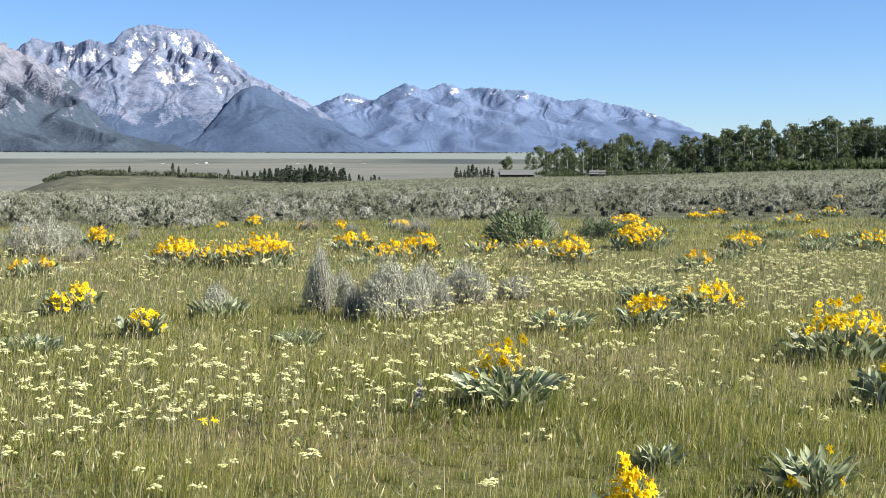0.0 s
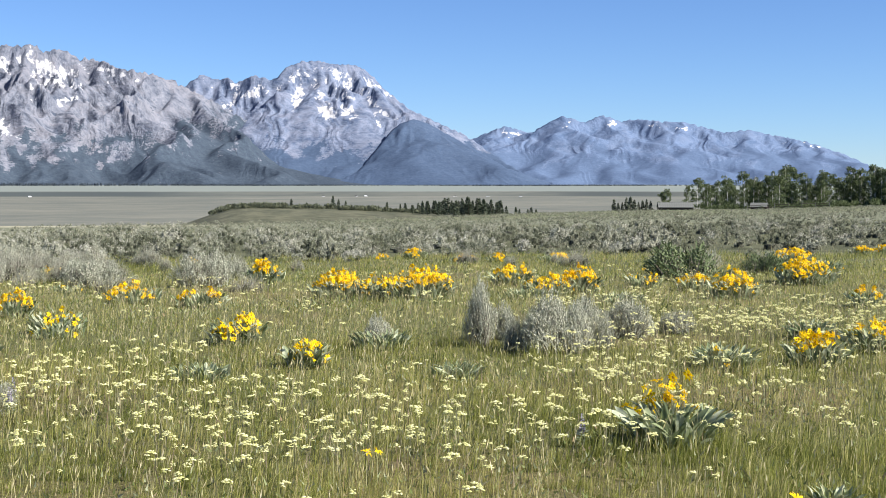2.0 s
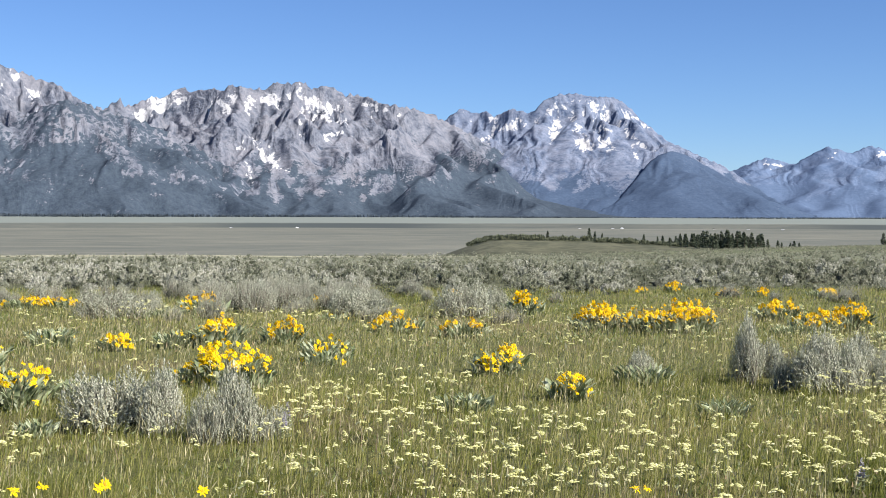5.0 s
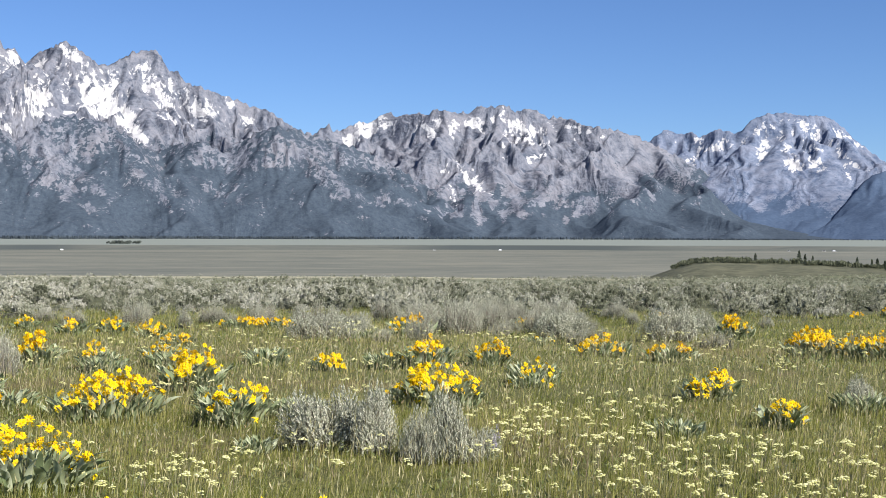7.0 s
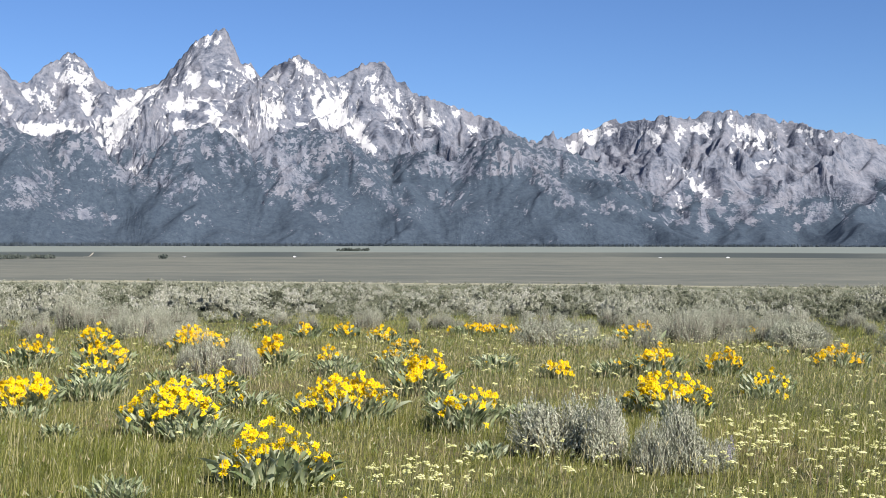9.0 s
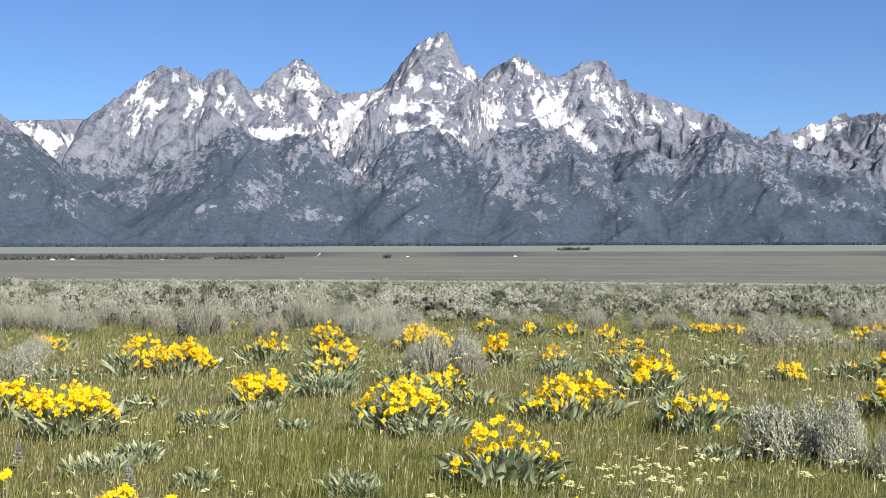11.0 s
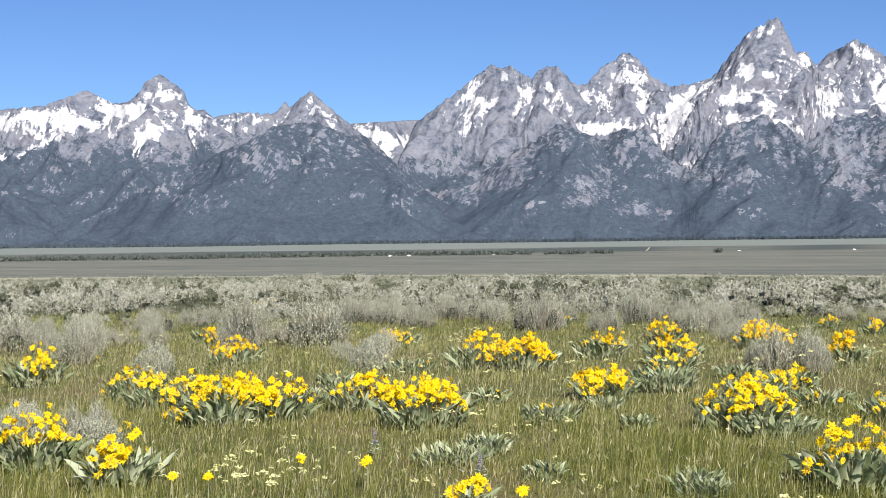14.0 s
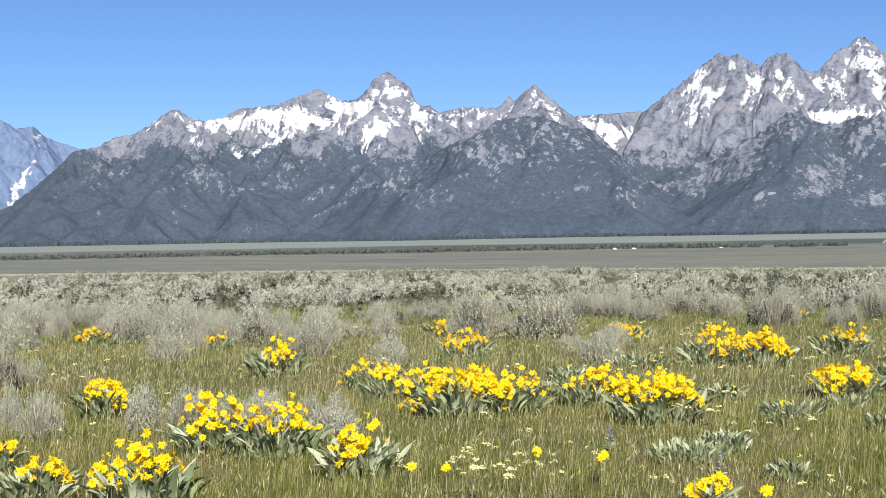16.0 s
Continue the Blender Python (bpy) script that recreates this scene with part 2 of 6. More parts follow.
# bluer, greyer copy of WILLOW for the valley, with distance haze in its colour
FAR_WILLOW = blade_material("hazy_far_willow_leaves", [(0.0, (0.045, 0.056, 0.05)), (1.0, (0.1, 0.113, 0.096))], 0.0)
WILLOW = blade_material("willow_leaves", [(0.0, (0.07, 0.08, 0.052)), (1.0, (0.16, 0.17, 0.105))], 0.2)


def plain_material(name, dark, light, scale, roughness=0.85, stretch=None, metal=0.0):
    n = Nodes(name, roughness, 0.3)
    n.shader.inputs["Metallic"].default_value = metal
    tex = n.noise(scale, 5, 0.65, stretch)
    n.bump(tex, 0.4, 0.02)
    return n.done(n.ramp(tex, (0.3, dark), (0.7, light)))


ASPEN_BARK = plain_material("aspen_bark", (0.3, 0.29, 0.25), (0.6, 0.58, 0.52), 3.0)
PINE_BARK = plain_material("pine_bark", (0.07, 0.05, 0.04), (0.15, 0.12, 0.1), 3.0)
LOGS = plain_material("weathered_logs", (0.025, 0.021, 0.018), (0.065, 0.055, 0.047), 2.5, stretch=(0.3, 1, 3))
SHAKES = plain_material("weathered_roof_boards", (0.085, 0.09, 0.082), (0.165, 0.168, 0.155), 2.0, stretch=(3, 0.3, 1))
TRACK = plain_material("pale_gravel", (0.28, 0.25, 0.2), (0.42, 0.38, 0.31), 0.3)
CAR_PAINT = plain_material("white_car_paint", (0.75, 0.75, 0.75), (0.82, 0.82, 0.82), 1.0, 0.35)
CAR_GLASS = plain_material("dark_car_glass", (0.02, 0.02, 0.025), (0.03, 0.03, 0.035), 1.0, 0.1)
TYRE = plain_material("tyre_rubber", (0.015, 0.015, 0.015), (0.03, 0.03, 0.03), 5.0)


# ---- mesh and noise helpers ----
def mesh_of(name, verts, faces, mats, index=None, smooth=False):
    """A mesh from arrays; faces are all triangles or all quads."""
    me = bpy.data.meshes.new(name)
    verts, faces = np.asarray(verts, np.float32), np.asarray(faces, np.int32)
    k = faces.shape[1]
    me.vertices.add(len(verts))
    me.vertices.foreach_set("co", verts.ravel())
    me.loops.add(faces.size)
    me.loops.foreach_set("vertex_index", faces.ravel())
    me.polygons.add(len(faces))
    me.polygons.foreach_set("loop_start", np.arange(0, faces.size, k, dtype=np.int32))
    for m in mats if isinstance(mats, (list, tuple)) else [mats]:
        me.materials.append(m)
    if index is not None:
        me.polygons.foreach_set("material_index", np.asarray(index, np.int32))
    me.polygons.foreach_set("use_smooth", np.full(len(faces), smooth))
    me.update(calc_edges=True)
    return me


def attribute(me, name, values):
    me.attributes.new(name, "FLOAT", "POINT").data.foreach_set("value", np.asarray(values, np.float32).ravel())


def join(*parts):
    """Joins (verts, faces) pairs into one pair."""
    verts, faces, n = [], [], 0
    for v, f in parts:
        verts.append(v)
        faces.append(np.asarray(f) + n)
        n += len(v)
    return np.concatenate(verts), np.concatenate(faces)


def part(name, me, parent, m=None, label=""):
    ob = new(name, me)
    ob.parent = parent
    if m is not None:
        ob.matrix_basis = m
    return tagged(ob, label)


def root(name, x, y, z, label, category, group="", kind=""):
    ob = new(name)
    ob.empty_display_size = 0.1
    ob.location = (x, y, z)
    return tagged(ob, label, category, group, kind)


def perlin(x, y, seed=0):
    x, y = np.asarray(x, float), np.asarray(y, float)
    x0, y0 = np.floor(x).astype(np.int64), np.floor(y).astype(np.int64)
    fx, fy = x - x0, y - y0

    def dot(i, j):
        h = ((x0 + i) * 374761393 + (y0 + j) * 668265263 + seed * 974634777) & 0xFFFFFFFF
        h = ((h ^ (h >> 13)) * 1274126177) & 0xFFFFFFFF
        a = (h ^ (h >> 16)) * (2 * np.pi / 4294967296.0)
        return np.cos(a) * (fx - i) + np.sin(a) * (fy - j)

    u, v = fx * fx * fx * (fx * (fx * 6 - 15) + 10), fy * fy * fy * (fy * (fy * 6 - 15) + 10)
    return 1.5 * ((dot(0, 0) * (1 - u) + dot(1, 0) * u) * (1 - v) + (dot(0, 1) * (1 - u) + dot(1, 1) * u) * v)


def fbm(x, y, seed=0, octaves=4, gain=0.5):
    return sum(gain ** k * perlin(x * 2 ** k, y * 2 ** k, seed + k) for k in range(octaves))


def smooth(a, lo, hi):
    t = np.clip((np.asarray(a, float) - lo) / (hi - lo), 0, 1)
    return t * t * (3 - 2 * t)


# ---- ground: a sage bench that falls away to a wide valley floor ----
EDGE = [(-60, 1.05), (-35.6, 1.27), (-19, 1.43), (-3, 1.58), (13.5, 1.66), (20, 1.62), (24.7, 1.45), (30, 1.25), (35, 1.1), (39, 1.05), (45, 0.85), (49.4, 0.7), (56, 0.6)]
BARE = [(3.85, 6.4, 0.75), (3.2, 7.0, 0.5), (1.6, 10.4, 0.8), (-0.75, 10.9, 0.7), (-4.4, 9.9, 0.4), (4.2, 9.6, 0.5)]
VALLEY = [(0, -26), (900, -26), (2000, -19.0), (2060, -11.7), (2700, -4.6), (5000, -4.6)]


def bench_edge(a):
    return 140 + 200 * smooth(a, 15, 34)


def bench_height(a, r):
    reach = bench_edge(a)
    fall = (reach * (np.tan(np.radians(np.interp(a, *zip(*EDGE)))) + 0.3 / reach) - 1.6) / (reach - 20)
    return -fall * (np.sqrt((r - 20) ** 2 + 100) + (r - 20)) / 2


def lush_share(a, r):
    """Where the far rim of the bench is green with grass instead of sagebrush."""
    return smooth(a, 18, 26) * smooth(r + 45 * perlin(a * 0.5, r * 0.012, 6), 140, 200) * smooth(perlin(a * 0.9, r * 0.03, 17), -0.6, 0.1)


def bare_share(x, y):
    """Dry reddish patches in the meadow where the grass stands thin."""
    spots = sum(np.exp(-((x - cx) ** 2 + ((y - cy) * 1.0) ** 2) / s ** 2) for cx, cy, s in BARE)
    return np.clip(0.8 * smooth(fbm(x * 0.42 + 7, y * 0.42, 88, 3), 0.28, 0.6) + spots, 0, 1)


def knoll_shape(a, r):
    return np.exp(-((np.where(a < 17.6, (a - 17.6) / 2.9, (a - 17.6) / 16.5)) ** 2) - ((r - 660) / 120) ** 2)


def ground_height(x, y):
    x, y = np.asarray(x, float), np.asarray(y, float)
    a, r = np.degrees(np.arctan2(x, y)), np.hypot(x, y)
    reach = bench_edge(a)
    bench = bench_height(a, np.minimum(r, reach)) - 0.09 * np.maximum(r - reach, 0)
    wave = 0.05 * np.minimum(r / 15, 1) * (fbm(x * 0.35, y * 0.35, 5, 2) + 1.5 * np.clip((r - 25) / 60, 0, 1) * perlin(x * 0.06, y * 0.06, 9))
    plain = np.interp(r + 90 * perlin(a * 0.12, r * 0.0004, 3) * (r > 1200), *zip(*VALLEY)) + 15.2 * knoll_shape(a, r)
    return np.maximum(bench, plain) + wave * (r < reach * 1.2)


def build_ground():
    turns = np.concatenate([np.arange(-180, -64, 8), np.arange(-64, 60, 0.6), np.arange(60, 180, 8)])
    rings = np.concatenate([[0.01], np.arange(1.2, 30, 0.6), np.geomspace(30, 150, 60), np.geomspace(152, 420, 50), np.geomspace(425, 1900, 60), np.arange(1920, 2120, 8), np.geomspace(2130, 4980, 20)])
    a, r = np.meshgrid(turns, rings)
    x, y = r * np.sin(np.radians(a)), r * np.cos(np.radians(a))
    z = ground_height(x, y)
    n, k = len(turns), len(rings)
    verts = np.stack([x, y, z], -1).reshape(-1, 3)
    i, j = np.meshgrid(np.arange(n), np.arange(k - 1))
    p, q = (j * n + i).ravel(), (j * n + (i + 1) % n).ravel()
    quads = np.stack([p, q, q + n, p + n], -1)[:, ::-1]
    me = mesh_of("ground", verts, quads, GROUND, smooth=True)
    a, r = a.ravel(), r.ravel()
    reach = bench_edge(a)
    attribute(me, "valley", smooth(r, reach, reach * 1.1))
    attribute(me, "bench", smooth(r + 5 * perlin(a * 0.2, r * 0.1, 4), 24, 38))
    step = r + 90 * perlin(a * 0.12, r * 0.0004, 3) * (r > 1200)
    # mask of the scarp shadow that the ground colour holds
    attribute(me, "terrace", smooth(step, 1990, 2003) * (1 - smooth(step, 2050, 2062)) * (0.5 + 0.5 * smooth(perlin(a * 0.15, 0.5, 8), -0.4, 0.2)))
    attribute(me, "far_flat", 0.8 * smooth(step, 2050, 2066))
    attribute(me, "bare", bare_share(x.ravel(), y.ravel()) * (r < 40))
    attribute(me, "far_bench", smooth(r, 55, 100))
    attribute(me, "rim", smooth(r, reach * 0.84, reach * 0.93) * (1 - smooth(a, 12, 20)))
    attribute(me, "lush", lush_share(a, r))
    attribute(me, "knoll", smooth(knoll_shape(a, r), 0.1, 0.3))
    return tagged(new("ground", me), "sagebrush bench falling to a wide grey-green valley floor", "ground", kind="structure")


build_ground()


# ---- mountains ----
def blurred(values, width):
    if width < 1:
        return values
    k = np.exp(-0.5 * (np.arange(-int(3 * width), int(3 * width) + 1) / width) ** 2)
    padded = np.pad(values, len(k) // 2, mode="edge")
    return np.convolve(padded, k / k.sum(), "valid")


def roofed(p, q, lines, rounded):
    """Heights of a terrain whose arms and spurs are lines of (p, q, z): the highest of the slopes that fall away from them."""
    z = np.full(p.shape, -1e9)
    columns = p[0]
    for (p0, q0, z0), (p1, q1, z1), reach, steep, side in lines:
        i, j = np.searchsorted(columns, (min(p0, p1) - reach, max(p0, p1) + reach))
        if j - i < 2:
            continue
        x, y = p[:, i:j] - p0, q[:, i:j] - q0
        ex, ey = p1 - p0, q1 - q0
        t = np.clip((x * ex + y * ey) / (ex * ex + ey * ey), 0, 1)
        d = np.sqrt((x - t * ex) ** 2 + (y - t * ey) ** 2 + rounded ** 2) - rounded
        fall = steep * 110 * (1 - np.exp(-d / 110)) + side * d
        z[:, i:j] = np.maximum(z[:, i:j], z0 + t * (z1 - z0) - fall)
    return z


def carved(z, dp, dq, strength, rounds=12):
    """Running water cuts a branching net of gullies into the slopes. Returns the heights and the share of each place in the drainage, 0 to 1."""
    rows, cols = z.shape
    around = [(-1, 0), (-1, -1), (-1, 1), (0, -1), (0, 1), (1, 0), (1, -1), (1, 1)]
    index = np.arange(rows * cols).reshape(rows, cols)
    cell = dp * dq
    for _ in range(30):
        inner = np.min([z[1 + i:rows - 1 + i, 1 + j:cols - 1 + j] for i, j in around], axis=0)
        z[1:-1, 1:-1] = np.maximum(z[1:-1, 1:-1], inner + 0.05)
    crest = z[-1].copy()
    for _ in range(rounds):
        best, to, gap = np.zeros(z.shape), index.copy(), np.ones(z.shape)
        for i, j in around:
            d = math.hypot(i * dq, j * dp)
            low = np.full(z.shape, 1e9)
            a0, a1, b0, b1 = max(0, -i), rows - max(0, i), max(0, -j), cols - max(0, j)
            low[a0:a1, b0:b1] = z[a0 + i:a1 + i, b0 + j:b1 + j]
            fall = (z - low) / d
            ok = fall > best
            best[ok], gap[ok] = fall[ok], d
            to[ok] = (index + i * cols + j)[ok]
        order = np.argsort(z.ravel()).tolist()
        lower, area = to.ravel().tolist(), [cell] * z.size
        for n in reversed(order):
            if lower[n] != n:
                area[lower[n]] += area[n]
        cut = ((strength / rounds * np.linspace(0.3, 1.1, rows)[:, None] * np.ones((1, cols))).ravel() * np.minimum(np.array(area), 9000.0) ** 0.45 / gap.ravel()).tolist()
        level = z.ravel().tolist()
        for n in order:
            k = lower[n]
            if k != n:
                level[n] = (level[n] + cut[n] * level[k]) / (1 + cut[n])
        z = np.array(level).reshape(rows, cols)
        z[-1] = crest
        # the steepest walls crumble a little
        z[1:-1, 1:-1] += 0.025 * (z[:-2, 1:-1] + z[2:, 1:-1] + z[1:-1, :-2] + z[1:-1, 2:] - 4 * z[1:-1, 1:-1])
    return z, np.clip((np.log10(np.array(area).reshape(rows, cols)) - 2.2) / 2.2, 0, 1)


def mountain(label, ridge, foot, crest, seed, material, jag=0.05, spurs=1.3, steep=0.85, rounded=4.0, trees=(2.5, 3.5), bare=0.4,
             snow=(9, 10), drifts=(), dense=3.5, roughness=1.0, side=0.62, fringe=0.0, subs=0.85, flute=None, ribbing=7.0, arms=(), treeline=((0, 0),), calm=((0, 1),), clearings=(), screes=(), carve=0.35, grain=0.7, name="mountain"):
    """A range whose ridge passes through summits and saddles given as (heading, height angle) in degrees, with spurs that come down from it,
    one every so many degrees, and side ribs on them. trees, snow: the height angles over which forest gives way to rock and rock to snow.
    drifts: snowfields as (heading, height, half-width, half-height, lean). arms: spurs of known course, (heading, heading at the foot). treeline: how far the forest climbs higher, by heading. calm: how rugged the slopes are, 0 to 1, by heading.
    clearings: bare rock and scree in the forest as (heading, height, half-width, half-height, lean)."""
    r = random.Random(seed)
    lo, hi = ridge[0][0], ridge[-1][0]
    cols, rows = int((hi - lo) * 41.4 / dense), 150 if ridge_top(ridge) > 4 else 96
    a = np.linspace(lo, hi, cols)
    tops, heights = zip(*ridge)
    top = np.interp(a, tops, heights)
    top = top + jag * (1 - 2 * np.abs(perlin(a * 2.6, seed, seed))) * 0.8 + jag * (fbm(a * 6.0, seed * 3.1, seed + 3, 3) - 0.2)
    unit_p = radians(1) * (foot + crest) / 2
    reach = crest + 90 * perlin(a * 0.4, 0.7, seed + 5)
    v = np.concatenate([np.linspace(0, 1, rows), [1.02, 1.06, 1.15, 1.35]])
    vv, aa = np.meshgrid(v, a, indexing="ij")
    inner = np.minimum(vv, 1)
    dist = foot + (reach[None, :] - foot) * vv + 50 * fbm(aa * 0.3, vv, seed + 40, 2) * (1 - inner)
    p, q = aa * unit_p, dist
    crest_z = 1.6 + reach * np.tan(np.radians(top))
    low = -8.0

    def on_crest(at):
        return at * unit_p, float(np.interp(at, a, reach)), float(np.interp(at, a, crest_z))

    lines = []
    marks = np.arange(lo, hi, 0.28)
    for m0, m1 in zip(marks, marks[1:]):
        lines.append((on_crest(m0), on_crest(m1), 420, steep, side))
    broad = blurred(top, 0.5 * cols / (hi - lo))
    starts = [(h, None) for h in np.arange(lo + 0.4, hi - 0.2, spurs)] + list(arms)
    for start, end in starts:
        if end is None:
            near = a[(a > start - 0.35 * spurs) & (a < start + 0.35 * spurs)]
            start = float(near[np.argmax(np.interp(near, a, broad))]) if len(near) else start
        x, y, z = on_crest(start)
        if z < 40 or (end is None and np.interp(start, *zip(*calm)) < 0.3):
            continue
        run = y - foot
        drift = (end - start) * unit_p / run if end is not None else r.uniform(-0.35, 0.35) - 0.25 * float(np.clip(np.interp(start, a, np.gradient(broad, a)), -1.5, 1.5))
        bow, steps = r.uniform(1.0, 1.45), max(4, int(run / 75))
        trail = []
        for k in range(steps + 1):
            t = k / steps
            wob = 38 * math.sin(k * 1.9 + start * 7) * min(1, 3 * t) * (0.4 if end is not None else 1)
            trail.append((x + drift * run * t + wob, y - run * t, low + (z - low) * (1 - t) ** bow * (1 - 0.06 * (k % 2))))
        for n0, n1 in zip(trail, trail[1:]):
            lines.append((n0, n1, 360, *(flute or (steep, side))))
        for k in range(1, steps):
            for way_side in (-1, 1):
                if r.random() < subs * float(np.interp(start, *zip(*calm))):
                    turn, long = radians(r.uniform(30, 68)), r.uniform(90, 230)
                    c = trail[k]
                    drop = r.uniform(0.55, 0.85) * long
                    mid = (c[0] + way_side * math.sin(turn) * long * 0.5 + r.uniform(-12, 12), c[1] - math.cos(turn) * long * 0.5, c[2] - drop * 0.5 - r.uniform(0, 9))
                    tip = (c[0] + way_side * math.sin(turn) * long, c[1] - math.cos(turn) * long - 15, c[2] - drop)
                    lines += [(c, mid, 240, *(flute or (steep, side))), (mid, tip, 240, *(flute or (steep, side)))]
    wp = p + 34 * fbm(p / 190, q / 190, seed + 11, 4, 0.55) * (1 - inner ** 6)
    wq = q + 34 * fbm(p / 190, q / 190, seed + 12, 4, 0.55) * (1 - inner ** 6)
    z = roofed(wp, wq, lines, rounded)
    rugged = np.clip(np.interp(aa, *zip(*calm)), 0, 1)
    cone = low + (0.3 + 0.66 * (1 - rugged)) * np.maximum(crest_z[None, :] - low, 0) * inner ** (1.35 + 0.65 * rugged)
    z = np.maximum(z, cone)
    ease = np.minimum(8 * (1 - inner), 1) * smooth(z, 0, 90) * np.interp(aa, *zip(*calm))
    z = z + roughness * ease * (6 * fbm(p / 90, q / 90, seed + 30, 4, 0.5) - 3 * np.abs(perlin(p / 26, q / 45, seed + 31)))
    spread = p + 0.22 * (1 - inner) * (crest - foot) * np.clip(np.gradient(broad, a), -1.5, 1.5)[None, :]
    spread = spread + 38 * fbm(p / 170, q / 170, seed + 15, 3)
    body = rows
    z[0], z[body - 1] = low, crest_z
    z[:body], gully = carved(z[:body], unit_p * (hi - lo) / cols, float(np.mean(reach) - foot) / rows, carve * np.interp(a, *zip(*calm)))
    # gentle aprons at the foot
    apron = z[:body].copy()
    for _ in range(14):
        apron[1:-1, 2:-2] = (apron[1:-1, :-4] + apron[1:-1, 1:-3] + apron[1:-1, 2:-2] + apron[1:-1, 3:-1] + apron[1:-1, 4:] + apron[:-2, 2:-2] + apron[2:, 2:-2]) / 7
    z[:body] += (apron - z[:body]) * 0.8 * (1 - smooth(z[:body], 50, 230)) * (1 - smooth(vv[:body], 0.7, 0.92))
    gully = np.concatenate([gully, np.zeros((len(v) - body, cols))])
    ease = np.minimum(10 * (1 - inner), 1) * np.interp(aa, *zip(*calm))
    crag = 1.5 * np.abs(perlin(spread / 40, q / 130, seed + 32)) + 0.9 * np.abs(perlin(spread / 19, q / 60, seed + 33)) + 0.4 * np.abs(perlin(spread / 10, q / 30, seed + 34)) - 0.8
    z = z - ribbing * ease * (0.06 + 0.94 * smooth(z, 70, 260)) * crag
    limit = 1.6 + dist * np.tan(np.radians(top[None, :] * 0.992 - 0.01))
    z = np.where(inner < 1, np.minimum(z, limit), crest_z[None, :])
    z = np.where(vv > 1, crest_z[None, :] - (vv - 1) * 700 * np.clip(crest_z[None, :] / 400, 0.05, 1), z)
    z[0] = -14.0
    verts = np.stack([dist * np.sin(np.radians(aa)), dist * np.cos(np.radians(aa)), z], -1).reshape(-1, 3)
    i, j = np.meshgrid(np.arange(cols - 1), np.arange(len(v) - 1))
    n = (j * cols + i).ravel()
    me = mesh_of(name, verts, np.stack([n, n + 1, n + cols + 1, n + cols], -1), material, smooth=True)
    high = np.degrees(np.arctan((z - 1.6) / dist))
    gq, gp = np.gradient(z, axis=0) / np.maximum(np.gradient(q, axis=0), 1), np.gradient(z, axis=1) / np.gradient(p, axis=1)
    lean_of = np.sqrt(gq ** 2 + gp ** 2)
    soft = z.copy()
    for _ in range(10):
        soft[1:-1] = (soft[:-2] + soft[1:-1] + soft[2:]) / 3
        soft[:, 2:-2] = (soft[:, :-4] + soft[:, 1:-3] + soft[:, 2:-2] + soft[:, 3:-1] + soft[:, 4:]) / 5
    hollow = np.clip((soft - z) / 8, -1.5, 1.5)
    patches = fbm(aa * 1.3, high * 1.5, seed + 50, 4)
    wood = 1 - smooth(high + 0.9 * patches - np.interp(aa, *zip(*treeline)), *trees)
    region = smooth(fbm(aa * 0.55 + 3, high * 0.7, seed + 55, 3), -0.35, 0.35)
    wood = wood - bare * (0.25 + 1.3 * region) * smooth(lean_of + 0.7 * fbm(aa * 3.6 + 4 + 0.8 * high, high * 3.4, seed + 60, 5, 0.7) - 0.2 * hollow, 0.95, 1.75) + 0.6 * (1 - smooth(high + 0.9 * patches, 0.2, 2.2))
    wood = wood - fringe * smooth(high / top[None, :], 0.6, 1.0) * smooth(fbm(aa * 4, high * 5, seed + 65, 4, 0.7), -0.5, 0.4)
    lying = 0.5 * smooth(high + 0.6 * patches, *snow) * (0.3 + 0.7 * smooth(1.1 * hollow + 0.45 * fbm(aa * 2.4 + 0.6 * high, high * 2.2, seed + 70, 4, 0.6) - 0.3 * (lean_of - 1.1), -0.3, 0.6))
    ba, bh = aa + 0.2 * fbm(aa * 2.6, high * 2.6, seed + 80, 4, 0.65), high + 0.18 * fbm(aa * 2.6, high * 2.6, seed + 90, 4, 0.65)
    for da, dh, wa, wh, lean in clearings:
        t = radians(lean)
        ra, rh = (ba - da) * math.cos(t) + (bh - dh) * math.sin(t), (bh - dh) * math.cos(t) - (ba - da) * math.sin(t)
        wood = wood - 0.6 * np.exp(-((ra / wa) ** 2 + (rh / wh) ** 2) * 0.75) * (0.55 + 0.6 * smooth(patches, -0.4, 0.4))
    for da, dh, wa, wh, lean in drifts:
        t = radians(lean)
        ra, rh = (ba - da) * math.cos(t) + (bh - dh) * math.sin(t), (bh - dh) * math.cos(t) - (ba - da) * math.sin(t)
        lying = np.maximum(lying, (1.75 if wa * wh > 0.25 else 1.4 if wa * wh > 0.1 else 1.15) * np.exp(-((ra / wa) ** 2 + (rh / wh) ** 2) * 0.75))
    stones = np.zeros_like(wood)
    for da, dh, wa, wh, lean in screes:
        t = radians(lean)
        ra, rh = (ba - da) * math.cos(t) + (bh - dh) * math.sin(t), (bh - dh) * math.cos(t) - (ba - da) * math.sin(t)
        stones = np.maximum(stones, 1.2 * np.exp(-((ra / wa) ** 2 + (rh / wh) ** 2) * 0.9))
    wood = wood - 1.5 * smooth(stones, 0.3, 0.7)
    streaks = fbm(spread / 17 + 0.5 * patches, q / 90, seed + 75, 3, 0.6) + 0.5 * fbm(spread / 42, q / 60, seed + 76, 3)
    lying = lying + (0.4 * streaks + 0.3 * hollow + 0.7 * (gully - 0.3) - 0.05) * smooth(lying, 0.08, 0.4)
    attribute(me, "across", spread + 0 * q)
